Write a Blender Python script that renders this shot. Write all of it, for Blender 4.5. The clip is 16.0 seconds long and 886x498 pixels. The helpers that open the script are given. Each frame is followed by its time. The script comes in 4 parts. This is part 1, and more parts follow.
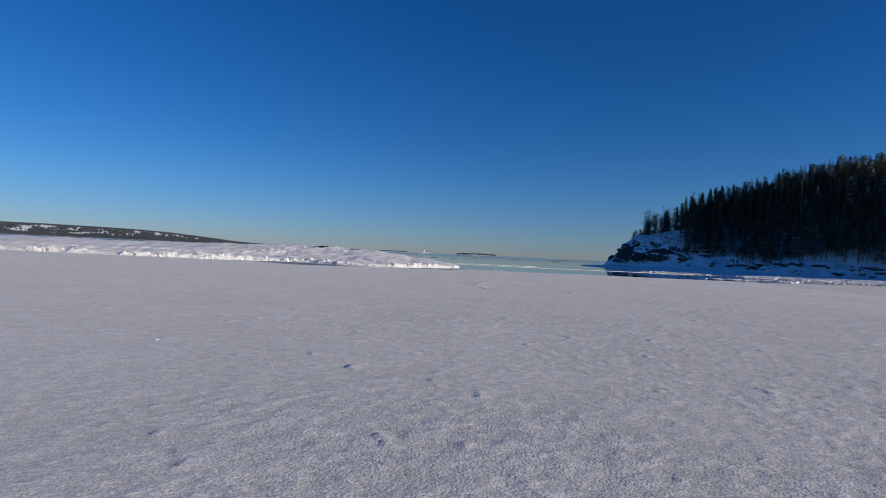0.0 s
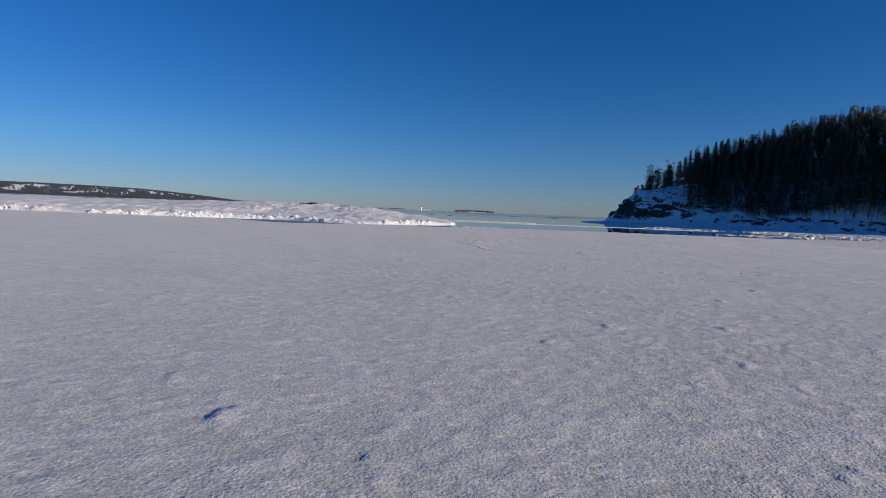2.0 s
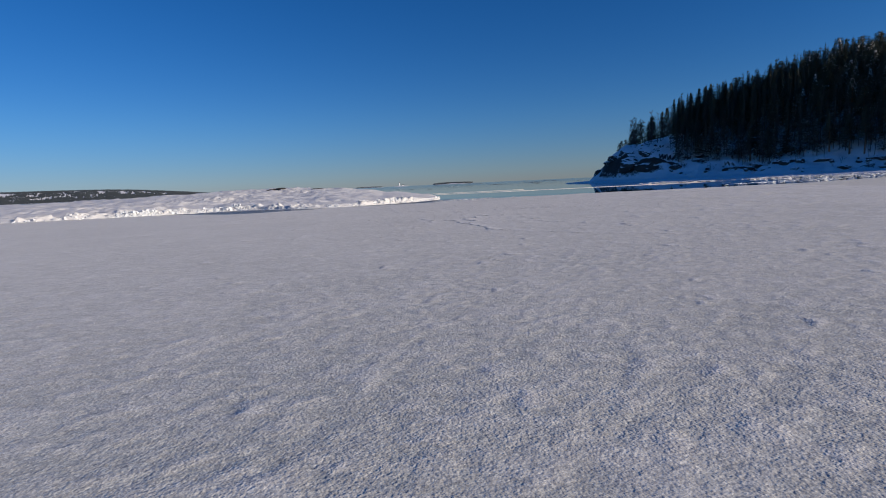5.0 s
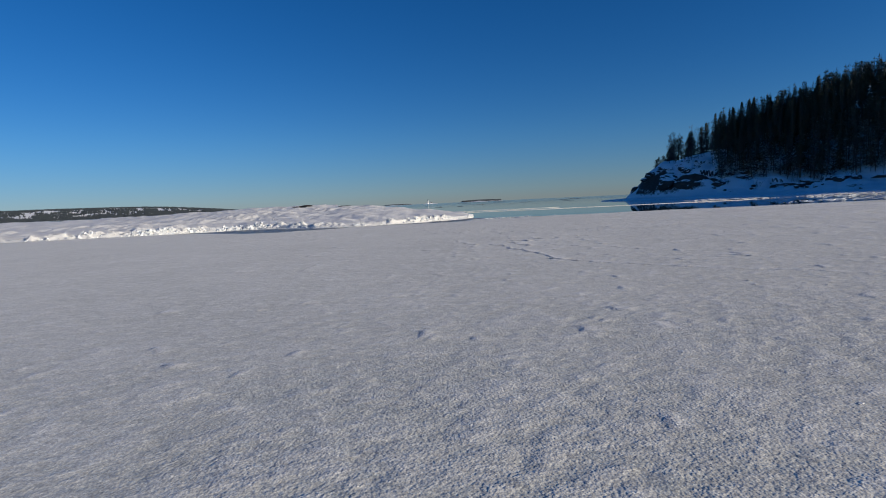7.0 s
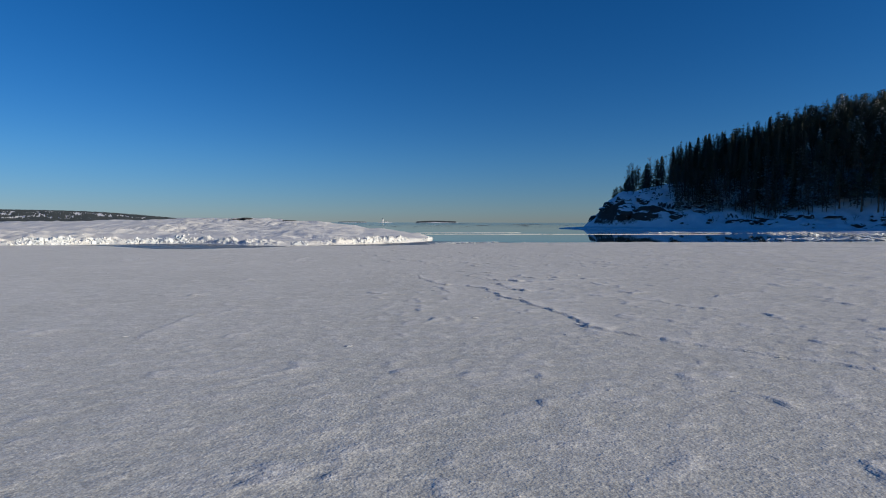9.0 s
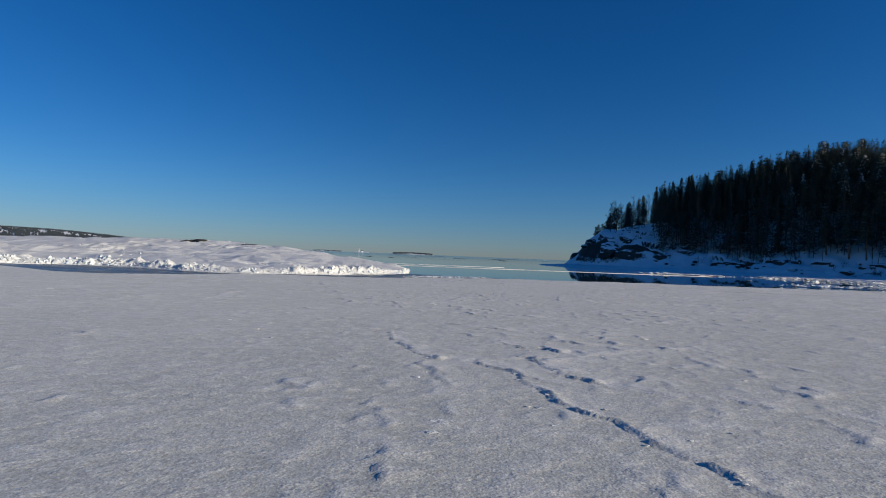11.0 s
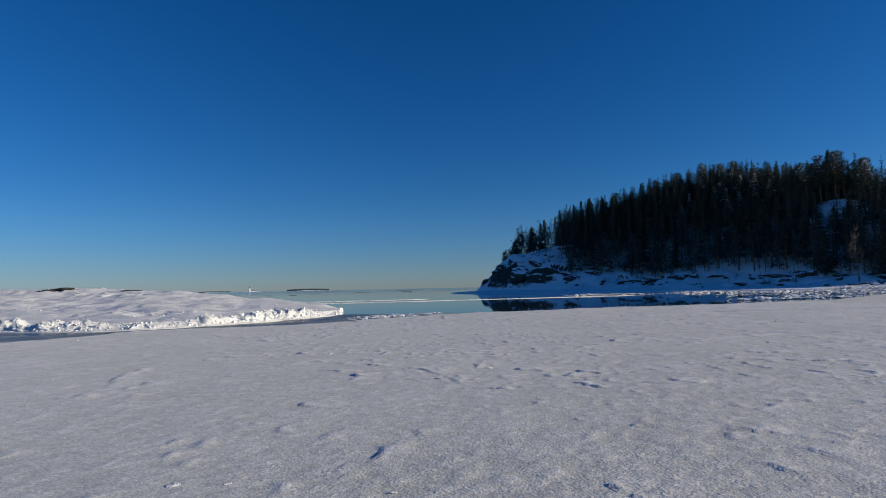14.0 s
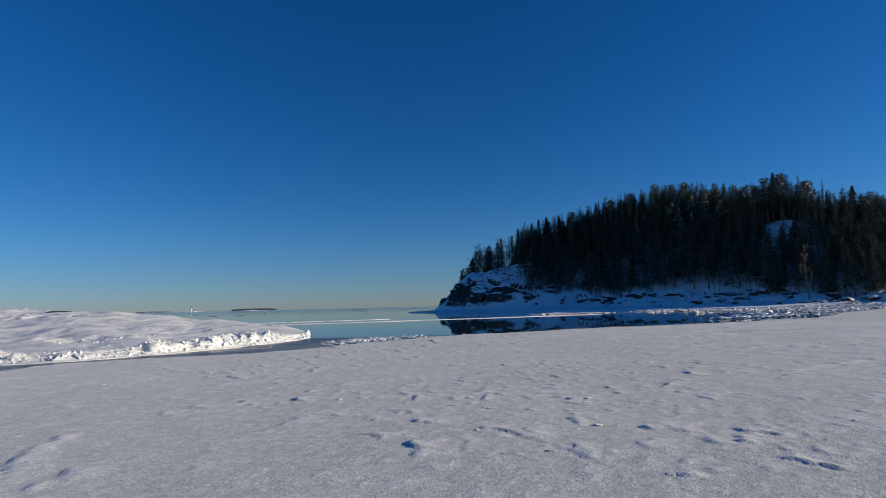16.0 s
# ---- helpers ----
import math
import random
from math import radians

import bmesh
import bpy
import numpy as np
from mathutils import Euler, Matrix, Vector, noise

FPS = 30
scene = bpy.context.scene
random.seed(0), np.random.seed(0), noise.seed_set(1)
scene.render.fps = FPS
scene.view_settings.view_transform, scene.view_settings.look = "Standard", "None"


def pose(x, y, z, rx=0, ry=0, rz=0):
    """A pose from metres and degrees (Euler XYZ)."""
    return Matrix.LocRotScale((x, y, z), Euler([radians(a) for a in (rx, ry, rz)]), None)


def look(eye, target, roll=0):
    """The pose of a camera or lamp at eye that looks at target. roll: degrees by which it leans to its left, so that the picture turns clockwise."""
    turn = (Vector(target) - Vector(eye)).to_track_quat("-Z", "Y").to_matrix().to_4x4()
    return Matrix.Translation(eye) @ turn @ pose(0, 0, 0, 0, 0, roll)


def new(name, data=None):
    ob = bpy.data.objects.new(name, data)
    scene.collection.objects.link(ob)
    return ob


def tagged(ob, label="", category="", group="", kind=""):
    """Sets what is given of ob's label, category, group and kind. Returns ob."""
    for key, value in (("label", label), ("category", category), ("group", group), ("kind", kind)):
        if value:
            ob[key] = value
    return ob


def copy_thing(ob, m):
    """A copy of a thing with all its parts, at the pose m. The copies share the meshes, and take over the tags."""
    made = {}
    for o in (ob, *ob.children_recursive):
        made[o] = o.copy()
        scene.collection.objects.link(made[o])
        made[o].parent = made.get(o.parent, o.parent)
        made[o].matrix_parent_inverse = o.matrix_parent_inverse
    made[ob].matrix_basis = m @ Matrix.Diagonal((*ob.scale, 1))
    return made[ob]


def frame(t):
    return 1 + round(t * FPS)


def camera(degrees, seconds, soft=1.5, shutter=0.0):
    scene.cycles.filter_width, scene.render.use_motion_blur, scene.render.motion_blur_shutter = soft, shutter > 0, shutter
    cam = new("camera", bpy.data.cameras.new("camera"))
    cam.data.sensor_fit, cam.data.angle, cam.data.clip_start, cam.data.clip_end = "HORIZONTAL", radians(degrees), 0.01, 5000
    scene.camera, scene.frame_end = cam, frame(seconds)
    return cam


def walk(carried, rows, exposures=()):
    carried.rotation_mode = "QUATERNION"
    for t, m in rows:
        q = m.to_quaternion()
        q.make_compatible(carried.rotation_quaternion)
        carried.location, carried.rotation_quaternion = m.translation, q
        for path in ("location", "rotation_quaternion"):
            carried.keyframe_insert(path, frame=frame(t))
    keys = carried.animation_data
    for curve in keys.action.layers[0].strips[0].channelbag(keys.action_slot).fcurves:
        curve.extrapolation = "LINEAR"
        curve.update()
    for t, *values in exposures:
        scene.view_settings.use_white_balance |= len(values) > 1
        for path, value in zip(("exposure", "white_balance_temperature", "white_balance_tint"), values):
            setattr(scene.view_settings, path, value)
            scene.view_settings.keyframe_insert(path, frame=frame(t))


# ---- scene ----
cam = camera(78.6, 16.0, 1.0)
PATH = [
    (0, (0.196, 3.852, 1.869), (0.167, 5.852, 1.885), 2.6),
    (0.5, (0.465, 5.128, 1.832), (0.473, 7.128, 1.799), 2.6),
    (1, (0.629, 6.089, 1.828), (0.593, 8.088, 1.779), 3.6),
    (1.5, (0.659, 7.132, 1.782), (0.563, 9.119, 1.58), 3.8),
    (2, (0.491, 8.155, 1.741), (0.477, 10.15, 1.6), 2.3),
    (2.5, (0.264, 9.178, 1.771), (0.349, 11.17, 1.614), 1.4),
    (3, (0.378, 10.289, 1.753), (0.456, 12.283, 1.626), -0.9),
    (3.5, (0.467, 11.463, 1.769), (0.538, 13.458, 1.636), -1.5),
    (4, (0.217, 12.657, 1.734), (0.412, 14.643, 1.589), 0.7),
    (4.5, (-0.019, 13.88, 1.72), (0.324, 15.837, 1.497), 1.4),
    (5, (-0.013, 15.102, 1.672), (0.035, 17.087, 1.434), -2.7),
    (5.2, (0.098, 15.594, 1.668), (0.079, 17.581, 1.444), -1.5),
    (7.3, (-0.567, 20.273, 1.667), (-0.62, 22.267, 1.524), -2.7),
    (7.5, (-0.509, 20.884, 1.685), (-0.56, 22.881, 1.583), -1.9),
    (8, (-0.469, 22.411, 1.724), (-0.526, 24.41, 1.696), -3.4),
    (8.5, (-0.67, 23.943, 1.7), (-0.622, 25.942, 1.637), 0.2),
    (8.7, (-0.806, 24.648, 1.704), (-0.707, 26.642, 1.596), -0.2),
    (10.8, (-0.531, 31.794, 1.534), (-0.311, 33.781, 1.601), 2.2),
    (11, (-0.64, 32.3, 1.538), (-0.432, 34.289, 1.561), 2.3),
    (11.5, (-1.018, 33.621, 1.56), (-0.908, 35.613, 1.695), 2.6),
    (12, (-1.454, 34.826, 1.567), (-1.437, 36.819, 1.734), 0.4),
    (12.5, (-1.929, 35.885, 1.572), (-1.853, 37.875, 1.757), 0.9),
    (13, (-2.368, 36.918, 1.567), (-2.134, 38.9, 1.693), 1.4),
    (13.5, (-2.742, 38.003, 1.587), (-2.322, 39.952, 1.749), -0.1),
    (14, (-3.02, 39.063, 1.579), (-2.441, 40.972, 1.722), -1.1),
    (14.5, (-3.263, 40.064, 1.598), (-2.588, 41.936, 1.792), -1.0),
    (15, (-3.408, 41.09, 1.607), (-2.692, 42.944, 1.831), -1.3),
    (15.5, (-3.587, 42.002, 1.616), (-2.877, 43.862, 1.811), -1.8),
    (16, (-3.778, 42.923, 1.636), (-3.029, 44.765, 1.845), -1.3),
]
walk(cam, [(t, look(eye, target, roll)) for t, eye, target, roll in PATH],
     [(0, 0.27, 6330, 15), (2, 0.26, 6380, 16), (5, 0.26, 6400, 16), (7.3, 0.23, 6420, 10), (12.5, 0.23, 6350, 9), (14, 0.26, 6400, 10), (16, 0.33, 6420, 10)])


# ---- light ----
SUN_AZ, SUN_EL = 115.0, 14.0
world = bpy.data.worlds.new("winter_sky")
scene.world = world
world.use_nodes = True
wt = world.node_tree
sky = wt.nodes.new("ShaderNodeTexSky")
sky.sky_type = "NISHITA"
sky.sun_disc = False
sky.sun_elevation = radians(SUN_EL)
sky.sun_rotation = radians(SUN_AZ)
sky.altitude = 600.0
sky.air_density = 1.0
sky.dust_density = 0.03
sky.ozone_density = 6.0
deep = wt.nodes.new("ShaderNodeHueSaturation")
deep.inputs["Saturation"].default_value = 1.15
deep.inputs["Hue"].default_value = 0.505
wt.links.new(sky.outputs["Color"], deep.inputs["Color"])
tint = wt.nodes.new("ShaderNodeMix")
tint.data_type, tint.blend_type = "RGBA", "MULTIPLY"
tint.inputs[0].default_value = 1.0
tint.inputs[7].default_value = (0.98, 0.99, 1.03, 1)
wt.links.new(deep.outputs["Color"], tint.inputs[6])
# thin cold haze low over the sea
way = wt.nodes.new("ShaderNodeTexCoord")
high = wt.nodes.new("ShaderNodeSeparateXYZ")
wt.links.new(way.outputs["Generated"], high.inputs["Vector"])
haze = wt.nodes.new("ShaderNodeMapRange")
haze.interpolation_type = "SMOOTHSTEP"
for k, v in (("From Min", -0.05), ("From Max", 0.13), ("To Min", 1.0), ("To Max", 0.0)):
    haze.inputs[k].default_value = v
wt.links.new(high.outputs["Z"], haze.inputs["Value"])
cold = wt.nodes.new("ShaderNodeMix")
cold.data_type, cold.blend_type = "RGBA", "MULTIPLY"
cold.inputs[7].default_value = (0.72, 0.735, 0.885, 1)
wt.links.new(haze.outputs["Result"], cold.inputs[0])
wt.links.new(tint.outputs[2], cold.inputs[6])
wt.links.new(cold.outputs[2], wt.nodes["Background"].inputs["Color"])
wt.nodes["Background"].inputs["Strength"].default_value = 0.073

sun = new("sun", bpy.data.lights.new("sun", "SUN"))
sun.data.energy = 4.4
sun.data.angle = radians(0.6)
sun.data.color = (1.0, 0.875, 0.68)
sd = Vector((math.sin(radians(SUN_AZ)) * math.cos(radians(SUN_EL)), math.cos(radians(SUN_AZ)) * math.cos(radians(SUN_EL)), math.sin(radians(SUN_EL))))
sun.matrix_world = look(sd * 300, (0, 0, 0))


# ---- small tools ----
def hashed(ix, iy, seed):
    h = (ix.astype(np.int64) * 374761393 + iy.astype(np.int64) * 668265263 + seed * 144269504) & 0xFFFFFFFF
    h = ((h ^ (h >> 13)) * 1274126177) & 0xFFFFFFFF
    return ((h ^ (h >> 16)) & 0xFFFFFF) / float(0xFFFFFF)


def vnoise(x, y, seed=0):
    """Smooth value noise in -1..1."""
    x, y = np.asarray(x, float), np.asarray(y, float)
    ix, iy = np.floor(x), np.floor(y)
    fx, fy = x - ix, y - iy
    fx, fy = fx * fx * fx * (fx * (fx * 6 - 15) + 10), fy * fy * fy * (fy * (fy * 6 - 15) + 10)
    a, b = hashed(ix, iy, seed), hashed(ix + 1, iy, seed)
    c, d = hashed(ix, iy + 1, seed), hashed(ix + 1, iy + 1, seed)
    return 2 * ((a * (1 - fx) + b * fx) * (1 - fy) + (c * (1 - fx) + d * fx) * fy) - 1


def fbm(x, y, seed=0, octaves=4):
    out, amp, f = 0.0, 1.0, 1.0
    for k in range(octaves):
        out = out + amp * vnoise(x * f + 17.3 * k, y * f - 9.1 * k, seed + k)
        amp, f = amp * 0.5, f * 2.03
    return out


def sstep(a, b, x):
    t = np.clip((x - a) / (b - a), 0, 1)
    return t * t * (3 - 2 * t)


def grid_mesh(name, X, Y, Z, smooth=True):
    n, m = X.shape
    me = bpy.data.meshes.new(name)
    me.vertices.add(n * m)
    me.vertices.foreach_set("co", np.stack([X, Y, Z], -1).astype(np.float32).ravel())
    i = np.arange(n * m).reshape(n, m)
    q = np.stack([i[:-1, :-1], i[:-1, 1:], i[1:, 1:], i[1:, :-1]], -1).reshape(-1, 4)
    me.loops.add(q.size)
    me.loops.foreach_set("vertex_index", q.ravel().astype(np.int32))
    me.polygons.add(len(q))
    me.polygons.foreach_set("loop_start", (np.arange(len(q)) * 4).astype(np.int32))
    me.polygons.foreach_set("use_smooth", np.full(len(q), smooth))
    me.update(calc_edges=True)
    me.validate()
    return me


def soup_mesh(name, verts, faces, smooth=False):
    me = bpy.data.meshes.new(name)
    me.from_pydata([tuple(v) for v in verts], [], faces)
    if smooth:
        me.polygons.foreach_set("use_smooth", np.ones(len(faces), bool))
    me.update()
    return me


def part(name, me, material, parent=None, label="", at=None):
    if isinstance(me, bmesh.types.BMesh):
        bm, me = me, bpy.data.meshes.new(name)
        bm.to_mesh(me)
        bm.free()
    ob = new(name, me)
    if material is not None and not me.materials:
        me.materials.append(material)
    if parent is not None:
        ob.parent = parent
    if at is not None:
        ob.matrix_basis = at
    return tagged(ob, label) if label else ob


def spaced(stops):
    """Coordinates from (start, step) stops to the last start, the step growing or shrinking linearly between stops."""
    out = [stops[0][0]]
    while out[-1] < stops[-1][0]:
        out.append(out[-1] + float(np.interp(out[-1], [a for a, _ in stops], [b for _, b in stops])))
    return np.array(out)


# ---- materials ----
def material(name, rough=0.6):
    m = bpy.data.materials.new(name)
    m.use_nodes = True
    b = m.node_tree.nodes["Principled BSDF"]
    b.inputs["Roughness"].default_value = rough
    return m, m.node_tree, b


def node(nt, kind, **inputs):
    n = nt.nodes.new(kind)
    for k, v in inputs.items():
        n.inputs[k.replace("_", " ")].default_value = v
    return n


def noise_tex(nt, scale, detail=4.0, rough=0.55, stretch=(1, 1, 1), turn=0.0):
    co = nt.nodes.new("ShaderNodeTexCoord")
    mp = node(nt, "ShaderNodeMapping")
    mp.inputs["Scale"].default_value = stretch
    mp.inputs["Rotation"].default_value = (0, 0, radians(turn))
    tx = node(nt, "ShaderNodeTexNoise", Scale=scale, Detail=detail, Roughness=rough)
    nt.links.new(co.outputs["Object"], mp.inputs["Vector"])
    nt.links.new(mp.outputs["Vector"], tx.inputs["Vector"])
    return tx.outputs["Fac"]


def ramp(nt, fac, stops):
    r = nt.nodes.new("ShaderNodeValToRGB")
    e = r.color_ramp.elements
    while len(e) < len(stops):
        e.new(0.5)
    for el, (p, c) in zip(e, stops):
        el.position = p
        el.color = (*c, 1) if len(c) == 3 else c
    nt.links.new(fac, r.inputs["Fac"])
    return r.outputs["Color"]


def mix(nt, fac, a, b, how="MIX"):
    n = nt.nodes.new("ShaderNodeMix")
    n.data_type, n.blend_type = "RGBA", how
    for v, k in ((fac, 0), (a, 6), (b, 7)):
        if isinstance(v, (int, float)):
            n.inputs[k].default_value = v
        elif isinstance(v, tuple):
            n.inputs[k].default_value = (*v, 1)
        else:
            nt.links.new(v, n.inputs[k])
    return n.outputs[2]


def bump(nt, b, layers):
    """Layers of (height, strength, distance) onto the shader's normal."""
    last = None
    for h, s, d in layers:
        n = node(nt, "ShaderNodeBump", Strength=s, Distance=d)
        nt.links.new(h, n.inputs["Height"])
        if last is not None:
            nt.links.new(last, n.inputs["Normal"])
        last = n.outputs["Normal"]
    nt.links.new(last, b.inputs["Normal"])


def times(nt, a, b):
    n = nt.nodes.new("ShaderNodeMath")
    n.operation = "MULTIPLY"
    for v, k in ((a, 0), (b, 1)):
        if isinstance(v, (int, float)):
            n.inputs[k].default_value = v
        else:
            nt.links.new(v, n.inputs[k])
    return n.outputs[0]


def attribute(nt, name):
    n = nt.nodes.new("ShaderNodeAttribute")
    n.attribute_name = name
    return n.outputs["Fac"]


def frost_material():
    """Wind-packed frosty snow on sea ice: fine grains, layered crust plates, pits shaded in the colour, whiter drifts
    along the scarps.
    """
    m, nt, b = material("frosted_sea_ice", 0.58)
    coarse, drift = attribute(nt, "coarse"), attribute(nt, "drift")
    patch = noise_tex(nt, 0.35, 4, 0.6, (1, 0.55, 1), -15)
    tone = ramp(nt, patch, [(0.30, (0.53, 0.53, 0.485)), (0.70, (0.615, 0.61, 0.56))])
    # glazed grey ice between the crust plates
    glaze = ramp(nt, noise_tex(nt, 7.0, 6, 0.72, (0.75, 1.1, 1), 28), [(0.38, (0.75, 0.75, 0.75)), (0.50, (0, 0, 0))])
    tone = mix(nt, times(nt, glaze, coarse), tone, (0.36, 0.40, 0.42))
    plate = ramp(nt, noise_tex(nt, 4.6, 4, 0.62, (0.7, 1.3, 1), 22), [(0.50, (0, 0, 0)), (0.64, (1, 1, 1))])
    tone = mix(nt, times(nt, plate, 0.55), tone, (0.73, 0.72, 0.67))
    # shade inside small pits, put into the colour as dark spots
    pit_shade = ramp(nt, noise_tex(nt, 10, 3, 0.62, (0.8, 1.15, 1), 34), [(0.30, (1, 1, 1)), (0.43, (0, 0, 0))])
    tone = mix(nt, times(nt, times(nt, pit_shade, coarse), 0.7), tone, (0.24, 0.26, 0.27))
    tone = mix(nt, drift, tone, (0.76, 0.755, 0.74))
    tone = mix(nt, times(nt, attribute(nt, "wet"), 0.8), tone, (0.30, 0.33, 0.34))
    # single grains of frost
    co = nt.nodes.new("ShaderNodeTexCoord")
    for scale, lo, hi in ((46.0, 0.79, 1.18), (100.0, 0.80, 1.17), (16.0, 0.93, 1.07)):
        cell = node(nt, "ShaderNodeTexVoronoi", Scale=scale, Randomness=1.0)
        nt.links.new(co.outputs["Object"], cell.inputs["Vector"])
        sep = nt.nodes.new("ShaderNodeSeparateColor")
        nt.links.new(cell.outputs["Color"], sep.inputs["Color"])
        tone = mix(nt, 1.0, tone, ramp(nt, sep.outputs["Red"], [(0.0, (lo, lo, lo + 0.01)), (1.0, (hi, hi, hi - 0.01))]), "MULTIPLY")
    nt.links.new(tone, b.inputs["Base Color"])
    flake = times(nt, noise_tex(nt, 8.0, 2, 0.55, (0.8, 1.1, 1), 28), coarse)
    heights = []
    for scale in (34.0, 62.0):
        cell = node(nt, "ShaderNodeTexVoronoi", Scale=scale, Randomness=1.0)
        cell.feature = "SMOOTH_F1"
        cell.inputs["Smoothness"].default_value = 0.6
        nt.links.new(co.outputs["Object"], cell.inputs["Vector"])
        heights.append(times(nt, times(nt, cell.outputs["Distance"], coarse), -1.0))
    bump(nt, b, [(flake, 0.6, 0.015), (plate, 0.6, 0.005), (heights[0], 0.9, 0.0050), (heights[1], 0.9, 0.0030)])
    b.inputs["Sheen Weight"].default_value = 0.07
    b.inputs["Sheen Roughness"].default_value = 0.5
    b.inputs["Sheen Tint"].default_value = (1.0, 0.97, 0.93, 1)
    return m


def snow_material():
    m, nt, b = material("drifted_snow", 0.62)
    big = noise_tex(nt, 0.5, 4, 0.6)
    crust = noise_tex(nt, 4.0, 5, 0.6, (0.6, 1.4, 1))
    fine = noise_tex(nt, 60, 2)
    tone = ramp(nt, big, [(0.3, (0.70, 0.70, 0.69)), (0.7, (0.80, 0.795, 0.775))])
    # blue-grey streaks paint the small shadows among drifts and rubble
    streak = noise_tex(nt, 1.3, 6, 0.7, (0.35, 1.4, 1), -6)
    tone = mix(nt, ramp(nt, streak, [(0.36, (0.45, 0.45, 0.45)), (0.50, (0, 0, 0))]), tone, (0.52, 0.54, 0.56))
    nt.links.new(tone, b.inputs["Base Color"])
    bump(nt, b, [(crust, 0.6, 0.10), (noise_tex(nt, 14, 4, 0.65), 0.7, 0.03), (fine, 0.3, 0.004)])
    return m


def ice_block_material():
    m, nt, b = material("broken_ice", 0.35)
    info = nt.nodes.new("ShaderNodeObjectInfo")
    tone = ramp(nt, noise_tex(nt, 3.0, 4), [(0.3, (0.52, 0.58, 0.63)), (0.6, (0.74, 0.74, 0.73))])
    tone = mix(nt, ramp(nt, info.outputs["Random"], [(0.0, (0, 0, 0)), (1.0, (0.35, 0.35, 0.35))]), tone, (0.60, 0.68, 0.74))
    nt.links.new(tone, b.inputs["Base Color"])
    bump(nt, b, [(noise_tex(nt, 9, 4), 0.5, 0.04)])
    return m


def water_material():
    m, nt, b = material("calm_sea_water", 0.04)
    b.inputs["IOR"].default_value = 1.333
    b.inputs["Base Color"].default_value = (0.012, 0.03, 0.036, 1)
    swell = noise_tex(nt, 0.02, 4, 0.55, (1, 5, 1))
    riffle = noise_tex(nt, 0.9, 3, 0.5, (1, 2, 1))
    bump(nt, b, [(riffle, 0.03, 0.02)])
    co = nt.nodes.new("ShaderNodeTexCoord")
    sep = nt.nodes.new("ShaderNodeSeparateXYZ")
    nt.links.new(co.outputs["Object"], sep.inputs["Vector"])
    # sheltered and glassy by the ice, ruffled further out
    off = nt.nodes.new("ShaderNodeMapRange")
    for k, v in (("From Min", 105.0), ("From Max", 420.0), ("To Min", 0.0), ("To Max", 1.0)):
        off.inputs[k].default_value = v
    nt.links.new(sep.outputs["Y"], off.inputs["Value"])
    out = mix(nt, off.outputs["Result"], (0.025, 0.025, 0.025), ramp(nt, swell, [(0.42, (0.05, 0.05, 0.05)), (0.62, (0.15, 0.15, 0.15))]))
    nt.links.new(out, b.inputs["Roughness"])
    return m


def headland_material():
    """Granite that carries snow wherever it is not too steep."""
    m, nt, b = material("snowy_granite", 0.75)
    geo = nt.nodes.new("ShaderNodeNewGeometry")
    sep = nt.nodes.new("ShaderNodeSeparateXYZ")
    nt.links.new(geo.outputs["Normal"], sep.inputs["Vector"])
    rag = noise_tex(nt, 0.55, 5, 0.65)
    add = nt.nodes.new("ShaderNodeMath")
    add.operation = "MULTIPLY_ADD"
    nt.links.new(rag, add.inputs[0])
    add.inputs[1].default_value = 0.42
    nt.links.new(sep.outputs["Z"], add.inputs[2])
    mask = ramp(nt, add.outputs[0], [(0.80, (0, 0, 0)), (0.88, (1, 1, 1))])
    stone = ramp(nt, noise_tex(nt, 1.4, 6, 0.7, (1, 1, 2.5)), [(0.30, (0.016, 0.014, 0.013)), (0.55, (0.05, 0.039, 0.032)), (0.78, (0.11, 0.085, 0.068))])
    white = ramp(nt, noise_tex(nt, 0.4, 4), [(0.3, (0.74, 0.77, 0.81)), (0.7, (0.85, 0.85, 0.86))])
    nt.links.new(mix(nt, mask, stone, white), b.inputs["Base Color"])
    bump(nt, b, [(noise_tex(nt, 0.8, 6, 0.65), 0.8, 0.5), (noise_tex(nt, 6, 4), 0.4, 0.06)])
    return m


def plain(name, lo, hi, scale, rough=0.7, depth=0.02):
    m, nt, b = material(name, rough)
    nt.links.new(ramp(nt, noise_tex(nt, scale, 4), [(0.3, lo), (0.7, hi)]), b.inputs["Base Color"])
    bump(nt, b, [(noise_tex(nt, scale * 4, 3), 0.4, depth)])
    return m


FROST = frost_material()
SNOW = snow_material()
BLOCK = ice_block_material()
WATER = water_material()
GRANITE = headland_material()
ROCK = plain("dark_bare_rock", (0.014, 0.014, 0.015), (0.045, 0.042, 0.042), 2.0, 0.8, 0.1)
NEEDLE = plain("spruce_needles", (0.046, 0.064, 0.050), (0.088, 0.106, 0.076), 1.2, 0.75)
PINE = plain("pine_needles", (0.050, 0.068, 0.050), (0.095, 0.112, 0.078), 1.2, 0.75)
BARK = plain("grey_brown_bark", (0.06, 0.05, 0.042), (0.15, 0.12, 0.10), 3.0, 0.9)
REDBARK = plain("orange_pine_bark", (0.14, 0.085, 0.05), (0.26, 0.15, 0.09), 3.0, 0.9)
TWIG = plain("bare_twigs", (0.04, 0.033, 0.03), (0.09, 0.075, 0.068), 3.0, 0.9)
TUFT = plain("snow_on_boughs", (0.78, 0.79, 0.81), (0.86, 0.86, 0.86), 2.0, 0.7)
# bluer than the near needles: the haze of distance is mixed into the colour
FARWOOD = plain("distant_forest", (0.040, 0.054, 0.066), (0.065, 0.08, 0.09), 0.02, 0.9)
